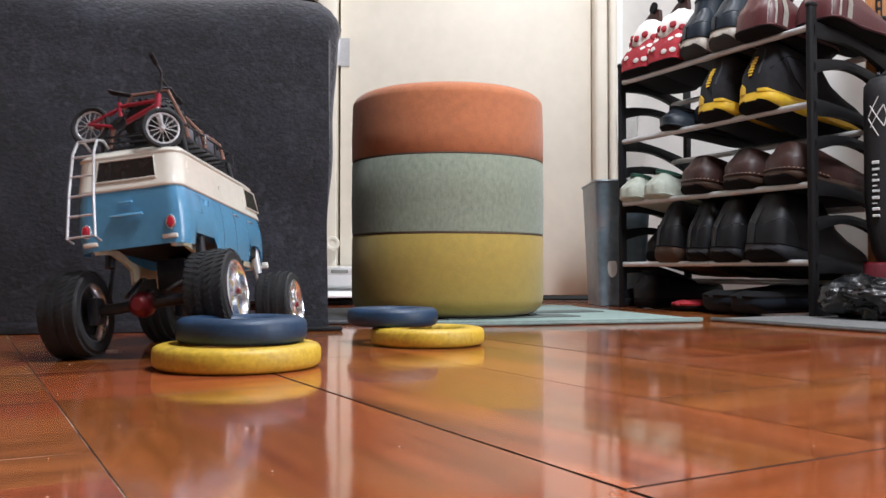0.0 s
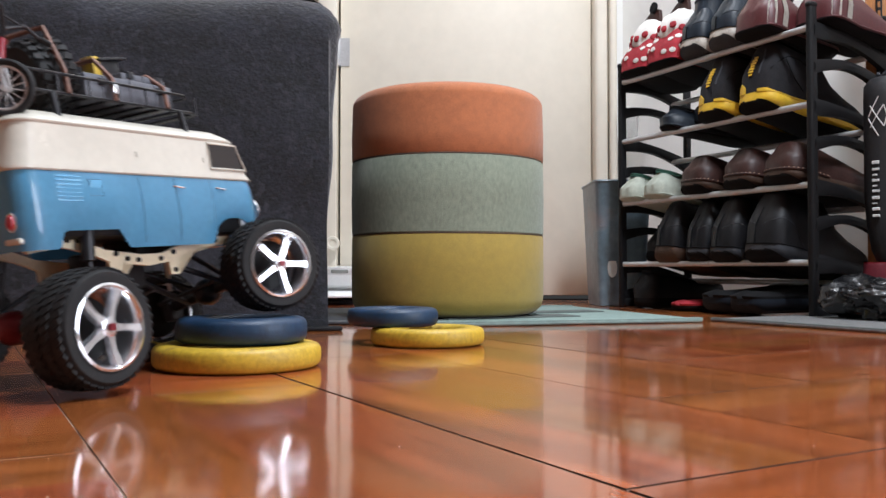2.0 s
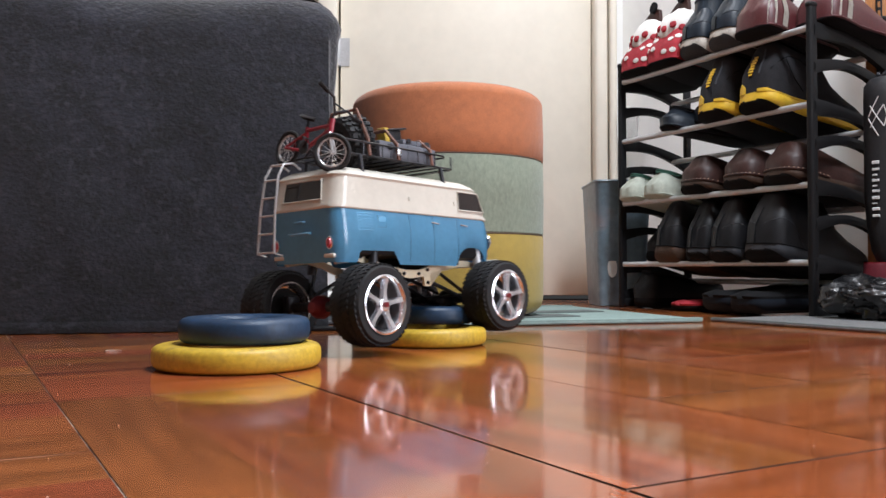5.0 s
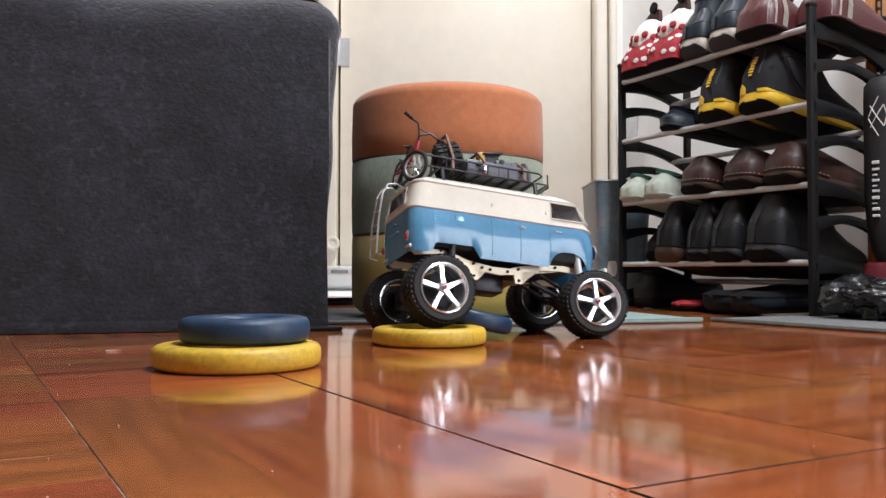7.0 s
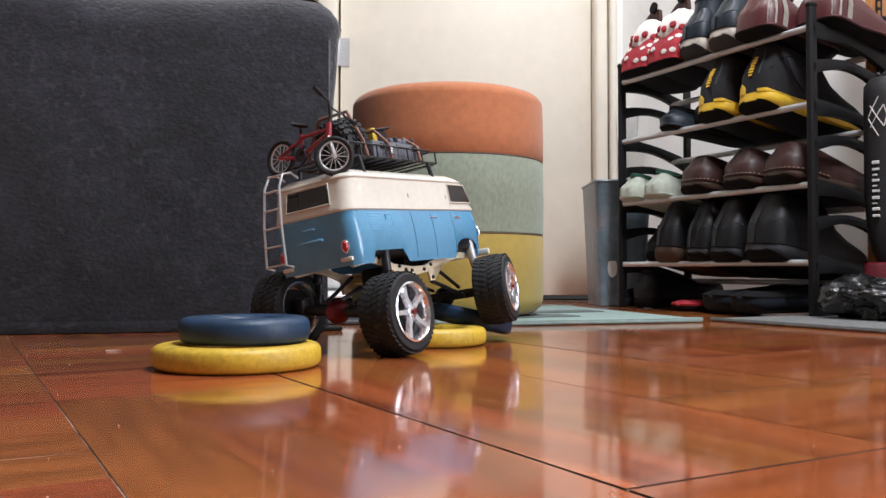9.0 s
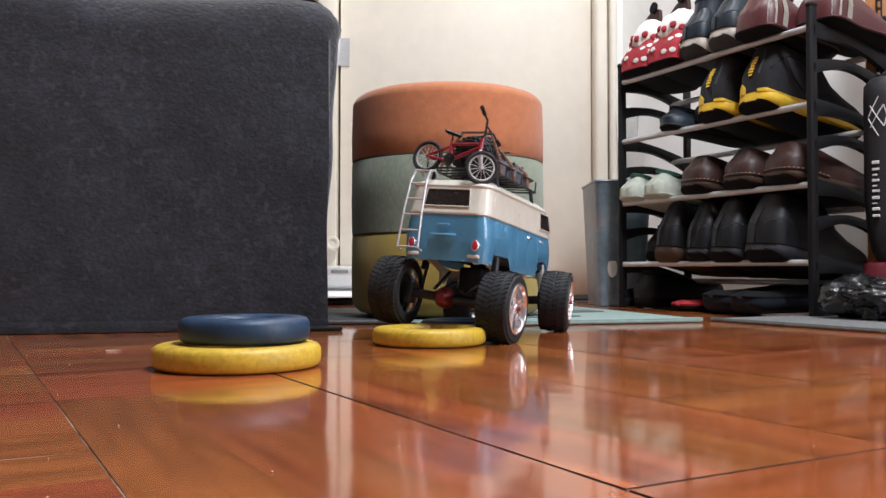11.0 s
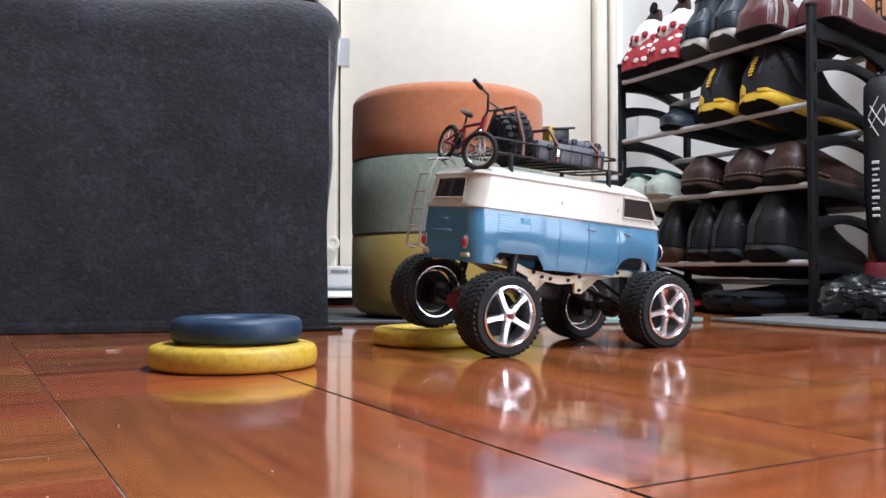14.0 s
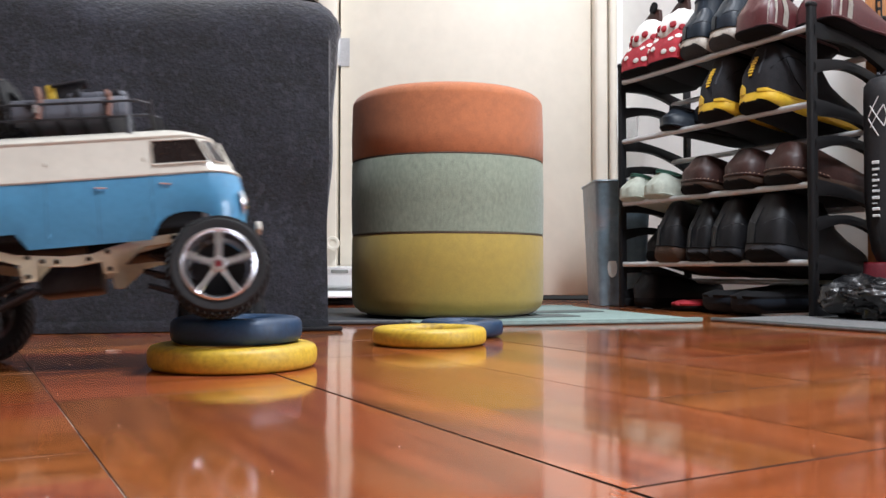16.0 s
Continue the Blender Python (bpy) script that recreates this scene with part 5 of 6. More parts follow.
    part("can_trim", bm_box(0.032, 0.0200, 0.0025, pose(-0.008, -0.012, 0.2562, 0, -10, 0), 0.001), M_DARKMETAL, can, "dark lid")
    part("can_trim", bm_box(0.0085, 0.0140, 0.018, pose(-0.0235, -0.012, 0.2475, 0, -6, 0), 0.0015), M_RING_Y, can, "yellow rolled cloth")
    for x, hgt in ((-0.078, 0.268), (-0.030, 0.2500), (0.030, 0.2445)):
        part("strap", bm_tube([(x - 0.002, -0.0445, 0.2130), (x, -0.040, 0.232), (x - 0.004, -0.026, hgt), (x - 0.004, 0.014, hgt), (x, 0.040, 0.232), (x, 0.0445, 0.213)], 0.0022, 6), M_STRAP, van, "brown lashing strap")
    part("buckle", bm_box(0.005, 0.002, 0.008, pose(-0.033, -0.046, 0.222), 0.0006), M_CHROME, van)
    bicycle(van)
    return van


VAN = build_van()
WHEELS = {}
for key, x, s in (("rear_right", AX_R, -1), ("rear_left", AX_R, 1), ("front_right", AX_F, -1), ("front_left", AX_F, 1)):
    w = build_wheel(s)
    w.parent = VAN
    w.matrix_basis = pose(x, s * VAN_HALF, VAN_R)
    WHEELS[key] = w


herringbone()


# ---- what moves ----
def turned(x, y, z, steer, spin):
    return pose(x, y, z, 0, 0, steer) @ pose(0, 0, 0, 0, spin, 0)


def motions():
    walk(VAN, [(0, pose(-0.2862, 0.9923, 0.009, -6.8, 5.2, 84.4)),
        (0.3, pose(-0.2817, 0.9162, 0.0148, -9.4, 7.0, 76.5)),
        (0.5, pose(-0.2867, 0.8182, 0.0007, -0.9, -0.3, 70.3)),
        (0.7, pose(-0.2993, 0.7531, 0.0172, -6.1, -4.2, 74.8)),
        (1, pose(-0.3045, 0.6446, 0.0161, -7.2, -4.0, 69.9)),
        (1.5, pose(-0.3047, 0.6664, 0.0179, -2.8, -2.6, 68.4)),
        (2, pose(-0.272, 0.763, 0.0159, -5.5, -3.3, 65.2)),
        (2.5, pose(-0.1928, 0.8231, 0.0048, -4.3, 7.8, 50.5)),
        (3, pose(-0.1477, 0.9029, 0.0149, -9.6, 7.3, 52.9)),
        (3.5, pose(-0.1257, 1.0013, 0.0171, -7.1, 2.2, 61.0)),
        (4, pose(-0.1121, 0.9922, 0.0057, -1.4, -1.2, 63.4)),
        (4.2, pose(-0.1161, 0.9942, 0.0057, -1.4, -1.2, 63.4)),
        (6.3, pose(0.0716, 1.1793, -0.0009, -4.8, 4.1, 23.2)),
        (6.5, pose(0.0746, 1.1813, -0.0009, -4.8, 4.1, 23.2)),
        (7, pose(0.0666, 1.1762, 0.0005, -12.9, 6.2, 22.7)),
        (7.2, pose(-0.0174, 1.2092, 0.008, -1.5, 3.9, 19.5)),
        (7.5, pose(-0.0754, 1.0989, 0.0063, -8.1, -3.1, 27.7)),
        (8, pose(-0.0771, 1.0827, 0.0059, -9.4, -2.9, 34.7)),
        (8.5, pose(-0.0609, 1.0671, 0.0053, -9.0, -2.7, 48.4)),
        (9, pose(-0.0465, 1.0529, 0.0052, -8.6, -3.0, 58.3)),
        (9.2, pose(-0.0465, 1.0529, 0.0052, -8.6, -3.0, 58.3)),
        (11.3, pose(0.0528, 1.2184, -0.0006, 4.7, 5.1, 66.3)),
        (11.5, pose(0.0528, 1.2184, -0.0006, 4.7, 5.1, 66.3)),
        (12, pose(0.0389, 1.1795, 0.0083, 1.6, 1.6, 61.0)),
        (12.2, pose(-0.0095, 1.055, 0.0041, 4.8, -1.8, 44.0)),
        (12.5, pose(-0.0586, 0.9278, 0.0076, 1.6, -0.2, 42.6)),
        (13, pose(-0.059, 0.9314, 0.0023, 4.2, 0.1, 42.8)),
        (13.2, pose(-0.0464, 0.9397, 0.0062, 6.2, -3.1, 43.0)),
        (13.5, pose(0.0995, 1.0238, 0.0029, 4.2, 6.9, 34.2)),
        (13.7, pose(0.1102, 1.0346, 0, 5.3, 4.5, 31.6)),
        (14, pose(0.1126, 1.0351, 0.0012, 4.0, 4.1, 30.9)),
        (14.5, pose(0.0155, 0.9495, 0.0013, 2.1, -0.4, 19.2)),
        (14.8, pose(-0.0217, 0.9108, 0.0122, -3.9, 4.6, 14.2)),
        (15, pose(-0.0685, 0.9057, 0.0153, -3.7, 6.1, 5.4)),
        (15.3, pose(-0.1388, 0.8543, 0.0115, -7.9, 6.6, 3.6)),
        (15.5, pose(-0.1985, 0.83, -0.003, -6.7, 0.3, 12.6)),
        (15.7, pose(-0.25, 0.8487, 0.0145, -5.5, -3.2, 12.9)),
        (16, pose(-0.3146, 0.7989, 0.013, -10.6, -5.7, 15.0))])
    walk(WHEELS["rear_right"], [(0, turned(-0.112, -0.0745, 0.0395, 0.0, 0.0)),
        (0.15, turned(-0.112, -0.0745, 0.0455, 0.0, -47.8)),
        (0.3, turned(-0.112, -0.0745, 0.0515, 0.0, -95.7)),
        (0.4, turned(-0.112, -0.0745, 0.049, 0.0, -157.1)),
        (0.5, turned(-0.112, -0.0745, 0.0465, 0.0, -218.4)),
        (0.6, turned(-0.112, -0.0745, 0.04, 0.0, -260.8)),
        (0.7, turned(-0.112, -0.0745, 0.0335, 0.0, -303.2)),
        (0.85, turned(-0.112, -0.0745, 0.0304, 0.0, -370.8)),
        (1, turned(-0.112, -0.0745, 0.0273, 0.0, -438.4)),
        (1.5, turned(-0.112, -0.0745, 0.0355, 0.0, -412.3)),
        (1.75, turned(-0.112, -0.0745, 0.0335, 0.0, -346.8)),
        (2, turned(-0.112, -0.0745, 0.0315, 0.0, -281.4)),
        (2.25, turned(-0.112, -0.0745, 0.0445, 0.0, -221.5)),
        (2.5, turned(-0.112, -0.0745, 0.0575, 0.0, -161.6)),
        (2.75, turned(-0.112, -0.0745, 0.0545, 0.0, -103.3)),
        (3, turned(-0.112, -0.0745, 0.0515, 0.0, -44.9)),
        (3.25, turned(-0.112, -0.0745, 0.0475, 0.0, 15.9)),
        (3.5, turned(-0.112, -0.0745, 0.0435, 0.0, 76.7)),
        (4, turned(-0.112, -0.0745, 0.0415, 0.0, 74.5)),
        (4.2, turned(-0.112, -0.0745, 0.0415, 0.0, 74.5)),
        (4.62, turned(-0.112, -0.0745, 0.0437, 0.0, 142.4)),
        (5.04, turned(-0.112, -0.0745, 0.0459, 0.0, 210.2)),
        (5.46, turned(-0.112, -0.0745, 0.0481, 0.0, 278.1)),
        (5.88, turned(-0.112, -0.0745, 0.0503, 0.0, 346.0)),
        (6.3, turned(-0.112, -0.0745, 0.0525, 0.0, 413.9)),
        (6.5, turned(-0.112, -0.0745, 0.0525, 0.0, 418.4)),
        (7, turned(-0.112, -0.0745, 0.0365, 0.0, 406.3)),
        (7.1, turned(-0.112, -0.0745, 0.0365, 0.0, 363.5)),
        (7.2, turned(-0.112, -0.0745, 0.0365, 0.0, 320.7)),
        (7.35, turned(-0.112, -0.0745, 0.0351, 0.0, 258.1)),
        (7.5, turned(-0.112, -0.0745, 0.0337, 0.0, 195.4)),
        (8, turned(-0.112, -0.0745, 0.0321, 0.0, 182.7)),
        (8.5, turned(-0.112, -0.0745, 0.0328, 0.0, 185.0)),
        (9, turned(-0.112, -0.0745, 0.034, 0.0, 181.6)),
        (9.2, turned(-0.112, -0.0745, 0.034, 0.0, 181.6)),
        (9.725, turned(-0.112, -0.0745, 0.0357, 0.0, 243.6)),
        (10.25, turned(-0.112, -0.0745, 0.0375, 0.0, 305.6)),
        (10.78, turned(-0.112, -0.0745, 0.0392, 0.0, 367.6)),
        (11.3, turned(-0.112, -0.0745, 0.0409, 0.0, 429.6)),
        (11.5, turned(-0.112, -0.0745, 0.0409, 0.0, 429.6)),
        (12, turned(-0.112, -0.0745, 0.0346, 0.0, 376.7)),
        (12.07, turned(-0.112, -0.0745, 0.0406, 0.0, 321.7)),
        (12.13, turned(-0.112, -0.0745, 0.0465, 0.0, 266.7)),
        (12.2, turned(-0.112, -0.0745, 0.0525, 0.0, 211.6)),
        (12.3, turned(-0.112, -0.0745, 0.0502, 0.0, 158.9)),
        (12.4, turned(-0.112, -0.0745, 0.0478, 0.0, 106.1)),
        (12.5, turned(-0.112, -0.0745, 0.0455, 0.0, 53.3)),
        (13, turned(-0.112, -0.0745, 0.0515, 0.0, 56.2)),
        (13.2, turned(-0.112, -0.0745, 0.0555, 0.0, 75.3)),
        (13.27, turned(-0.112, -0.0745, 0.052, 0.0, 128.9)),
        (13.35, turned(-0.112, -0.0745, 0.0485, 0.0, 182.5)),
        (13.43, turned(-0.112, -0.0745, 0.045, 0.0, 236.1)),
        (13.5, turned(-0.112, -0.0745, 0.0415, 0.0, 289.6)),
        (13.7, turned(-0.112, -0.0745, 0.0435, 0.0, 308.7)),
        (14, turned(-0.112, -0.0745, 0.0405, 0.0, 311.7)),
        (14.17, turned(-0.112, -0.0745, 0.0432, 0.0, 258.4)),
        (14.33, turned(-0.112, -0.0745, 0.0458, 0.0, 205.1)),
        (14.5, turned(-0.112, -0.0745, 0.0485, 0.0, 151.8)),
        (14.8, turned(-0.112, -0.0745, 0.0535, 0.0, 91.6)),
        (15, turned(-0.112, -0.0745, 0.0625, 0.0, 31.1)),
        (15.15, turned(-0.112, -0.0745, 0.061, 0.0, -16.6)),
        (15.3, turned(-0.112, -0.0745, 0.0595, 0.0, -64.3)),
        (15.4, turned(-0.112, -0.0745, 0.0495, 0.0, -104.6)),
        (15.5, turned(-0.112, -0.0745, 0.0395, 0.0, -144.8)),
        (15.7, turned(-0.112, -0.0745, 0.0345, 0.0, -204.2)),
        (15.85, turned(-0.112, -0.0745, 0.032, 0.0, -252.2)),
        (16, turned(-0.112, -0.0745, 0.0296, 0.0, -300.3))])
    walk(WHEELS["rear_left"], [(0, turned(-0.112, 0.0745, 0.0346, 0.0, 0.0)),
        (0.15, turned(-0.112, 0.0745, 0.0316, 0.0, -47.8)),
        (0.3, turned(-0.112, 0.0745, 0.0287, 0.0, -95.7)),
        (0.4, turned(-0.112, 0.0745, 0.0371, 0.0, -157.1)),
        (0.5, turned(-0.112, 0.0745, 0.0456, 0.0, -218.4)),
        (0.6, turned(-0.112, 0.0745, 0.0446, 0.0, -260.8)),
        (0.7, turned(-0.112, 0.0745, 0.0436, 0.0, -303.2)),
        (0.85, turned(-0.112, 0.0745, 0.0448, 0.0, -370.8)),
        (1, turned(-0.112, 0.0745, 0.046, 0.0, -438.4)),
        (1.5, turned(-0.112, 0.0745, 0.0355, 0.0, -412.3)),
        (1.75, turned(-0.112, 0.0745, 0.039, 0.0, -346.8)),
        (2, turned(-0.112, 0.0745, 0.0424, 0.0, -281.4)),
        (2.25, turned(-0.112, 0.0745, 0.0364, 0.0, -221.5)),
        (2.5, turned(-0.112, 0.0745, 0.0304, 0.0, -161.6)),
        (2.75, turned(-0.112, 0.0745, 0.034, 0.0, -103.3)),
        (3, turned(-0.112, 0.0745, 0.0375, 0.0, -44.9)),
        (3.25, turned(-0.112, 0.0745, 0.0445, 0.0, 15.9)),
        (3.5, turned(-0.112, 0.0745, 0.0515, 0.0, 76.7)),
        (4, turned(-0.112, 0.0745, 0.0431, 0.0, 74.5)),
        (4.2, turned(-0.112, 0.0745, 0.0431, 0.0, 74.5)),
        (4.62, turned(-0.112, 0.0745, 0.0432, 0.0, 142.4)),
        (5.04, turned(-0.112, 0.0745, 0.0433, 0.0, 210.2)),
        (5.46, turned(-0.112, 0.0745, 0.0434, 0.0, 278.1)),
        (5.88, turned(-0.112, 0.0745, 0.0434, 0.0, 346.0)),
        (6.3, turned(-0.112, 0.0745, 0.0435, 0.0, 413.9)),
        (6.5, turned(-0.112, 0.0745, 0.0435, 0.0, 418.4)),
        (7, turned(-0.112, 0.0745, 0.0494, 0.0, 406.3)),
        (7.1, turned(-0.112, 0.0745, 0.0401, 0.0, 363.5)),
        (7.2, turned(-0.112, 0.0745, 0.0309, 0.0, 320.7)),
        (7.35, turned(-0.112, 0.0745, 0.0431, 0.0, 258.1)),
        (7.5, turned(-0.112, 0.0745, 0.0553, 0.0, 195.4)),
        (8, turned(-0.112, 0.0745, 0.0573, 0.0, 182.7)),
        (8.5, turned(-0.112, 0.0745, 0.0568, 0.0, 185.0)),
        (9, turned(-0.112, 0.0745, 0.0569, 0.0, 181.6)),
        (9.2, turned(-0.112, 0.0745, 0.0569, 0.0, 181.6)),
        (9.725, turned(-0.112, 0.0745, 0.0553, 0.0, 243.6)),
        (10.25, turned(-0.112, 0.0745, 0.0537, 0.0, 305.6)),
        (10.78, turned(-0.112, 0.0745, 0.0521, 0.0, 367.6)),
        (11.3, turned(-0.112, 0.0745, 0.0505, 0.0, 429.6)),
        (11.5, turned(-0.112, 0.0745, 0.0505, 0.0, 429.6)),
        (12, turned(-0.112, 0.0745, 0.0495, 0.0, 376.7)),
        (12.07, turned(-0.112, 0.0745, 0.0456, 0.0, 321.7)),
        (12.13, turned(-0.112, 0.0745, 0.0417, 0.0, 266.7)),
        (12.2, turned(-0.112, 0.0745, 0.0379, 0.0, 211.6)),
        (12.3, turned(-0.112, 0.0745, 0.0391, 0.0, 158.9)),
        (12.4, turned(-0.112, 0.0745, 0.0403, 0.0, 106.1)),
        (12.5, turned(-0.112, 0.0745, 0.0415, 0.0, 53.3)),
        (13, turned(-0.112, 0.0745, 0.0367, 0.0, 56.2)),
        (13.2, turned(-0.112, 0.0745, 0.0367, 0.0, 75.3)),
        (13.27, turned(-0.112, 0.0745, 0.0386, 0.0, 128.9)),
        (13.35, turned(-0.112, 0.0745, 0.0406, 0.0, 182.5)),
        (13.43, turned(-0.112, 0.0745, 0.0425, 0.0, 236.1)),
        (13.5, turned(-0.112, 0.0745, 0.0445, 0.0, 289.6)),
        (13.7, turned(-0.112, 0.0745, 0.0515, 0.0, 308.7)),
        (14, turned(-0.112, 0.0745, 0.0525, 0.0, 311.7)),
        (14.17, turned(-0.112, 0.0745, 0.0487, 0.0, 258.4)),
        (14.33, turned(-0.112, 0.0745, 0.045, 0.0, 205.1)),
        (14.5, turned(-0.112, 0.0745, 0.0412, 0.0, 151.8)),
        (14.8, turned(-0.112, 0.0745, 0.0286, 0.0, 91.6)),
        (15, turned(-0.112, 0.0745, 0.0222, 0.0, 31.1)),
        (15.15, turned(-0.112, 0.0745, 0.0265, 0.0, -16.6)),
        (15.3, turned(-0.112, 0.0745, 0.0308, 0.0, -64.3)),
        (15.4, turned(-0.112, 0.0745, 0.0434, 0.0, -104.6)),
        (15.5, turned(-0.112, 0.0745, 0.056, 0.0, -144.8)),
        (15.7, turned(-0.112, 0.0745, 0.0437, 0.0, -204.2)),
        (15.85, turned(-0.112, 0.0745, 0.0506, 0.0, -252.2)),
        (16, turned(-0.112, 0.0745, 0.0574, 0.0, -300.3))])
    walk(WHEELS["front_right"], [(0, turned(0.112, -0.0745, 0.0371, 0.0, 0.0)),
        (0.15, turned(0.112, -0.0745, 0.0345, 0.0, -47.8)),
        (0.3, turned(0.112, -0.0745, 0.0319, 0.0, -95.7)),
        (0.4, turned(0.112, -0.0745, 0.037, 16.0, -157.1)),
        (0.5, turned(0.112, -0.0745, 0.0421, 32.0, -218.4)),
        (0.6, turned(0.112, -0.0745, 0.0463, 32.0, -260.8)),
        (0.7, turned(0.112, -0.0745, 0.0505, 32.0, -303.2)),
        (0.85, turned(0.112, -0.0745, 0.0565, 16.2, -370.8)),
        (1, turned(0.112, -0.0745, 0.0625, 0.3, -438.4)),
        (1.5, turned(0.112, -0.0745, 0.0705, -32.0, -412.3)),
        (1.75, turned(0.112, -0.0745, 0.0685, -28.0, -346.8)),
        (2, turned(0.112, -0.0745, 0.0665, -24.0, -281.4)),
        (2.25, turned(0.112, -0.0745, 0.0585, -17.2, -221.5)),
        (2.5, turned(0.112, -0.0745, 0.0505, -10.4, -161.6)),
        (2.75, turned(0.112, -0.0745, 0.043, -13.5, -103.3)),
        (3, turned(0.112, -0.0745, 0.0355, -16.6, -44.9)),
        (3.25, turned(0.112, -0.0745, 0.0405, -14.9, 15.9)),
        (3.5, turned(0.112, -0.0745, 0.0455, -13.3, 76.7)),
        (4, turned(0.112, -0.0745, 0.0575, -17.2, 74.5)),
        (4.2, turned(0.112, -0.0745, 0.0575, -17.0, 74.5)),
        (4.62, turned(0.112, -0.0745, 0.0554, -10.5, 142.4)),
        (5.04, turned(0.112, -0.0745, 0.0533, -4.0, 210.2)),
        (5.46, turned(0.112, -0.0745, 0.0512, 2.5, 278.1)),
        (5.88, turned(0.112, -0.0745, 0.0491, 9.0, 346.0)),
        (6.3, turned(0.112, -0.0745, 0.047, 15.5, 413.9)),
        (6.5, turned(0.112, -0.0745, 0.047, 15.4, 418.4)),
        (7, turned(0.112, -0.0745, 0.0403, -9.4, 406.3)),
        (7.1, turned(0.112, -0.0745, 0.041, -4.3, 363.5)),
        (7.2, turned(0.112, -0.0745, 0.0417, 0.8, 320.7)),
        (7.35, turned(0.112, -0.0745, 0.0431, 11.7, 258.1)),
        (7.5, turned(0.112, -0.0745, 0.0445, 22.7, 195.4)),
        (8, turned(0.112, -0.0745, 0.0465, 25.3, 182.7)),
        (8.5, turned(0.112, -0.0745, 0.0435, 19.2, 185.0)),
        (9, turned(0.112, -0.0745, 0.0445, 15.5, 181.6)),
        (9.2, turned(0.112, -0.0745, 0.0445, 15.5, 181.6)),
        (9.725, turned(0.112, -0.0745, 0.0486, 14.0, 243.6)),
        (10.25, turned(0.112, -0.0745, 0.0528, 12.4, 305.6)),
        (10.78, turned(0.112, -0.0745, 0.0569, 10.9, 367.6)),
        (11.3, turned(0.112, -0.0745, 0.0611, 9.3, 429.6)),
        (11.5, turned(0.112, -0.0745, 0.0611, 9.3, 429.6)),
        (12, turned(0.112, -0.0745, 0.0416, 21.6, 376.7)),
        (12.07, turned(0.112, -0.0745, 0.042, 24.3, 321.7)),
        (12.13, turned(0.112, -0.0745, 0.0423, 27.0, 266.7)),
        (12.2, turned(0.112, -0.0745, 0.0427, 29.7, 211.6)),
        (12.3, turned(0.112, -0.0745, 0.0413, 29.2, 158.9)),
        (12.4, turned(0.112, -0.0745, 0.0399, 28.8, 106.1)),
        (12.5, turned(0.112, -0.0745, 0.0385, 28.4, 53.3)),
        (13, turned(0.112, -0.0745, 0.0475, -8.7, 56.2)),
        (13.2, turned(0.112, -0.0745, 0.0405, -16.4, 75.3)),
        (13.27, turned(0.112, -0.0745, 0.0455, -19.6, 128.9)),
        (13.35, turned(0.112, -0.0745, 0.0506, -22.8, 182.5)),
        (13.43, turned(0.112, -0.0745, 0.0556, -25.9, 236.1)),
        (13.5, turned(0.112, -0.0745, 0.0606, -29.1, 289.6)),
        (13.7, turned(0.112, -0.0745, 0.0599, -13.5, 308.7)),
        (14, turned(0.112, -0.0745, 0.0562, 0.2, 311.7)),
        (14.17, turned(0.112, -0.0745, 0.0526, 9.6, 258.4)),
        (14.33, turned(0.112, -0.0745, 0.0491, 19.0, 205.1)),
        (14.5, turned(0.112, -0.0745, 0.0455, 28.3, 151.8)),
        (14.8, turned(0.112, -0.0745, 0.0359, 19.2, 91.6)),
        (15, turned(0.112, -0.0745, 0.0365, 9.1, 31.1)),
        (15.15, turned(0.112, -0.0745, 0.037, 15.6, -16.6)),
        (15.3, turned(0.112, -0.0745, 0.0375, 22.1, -64.3)),
        (15.4, turned(0.112, -0.0745, 0.04, 14.5, -104.6)),
        (15.5, turned(0.112, -0.0745, 0.0425, 6.8, -144.8)),
        (15.7, turned(0.112, -0.0745, 0.0655, 12.4, -204.2)),
        (15.85, turned(0.112, -0.0745, 0.0605, 5.9, -252.2)),
        (16, turned(0.112, -0.0745, 0.0555, -0.6, -300.3))])
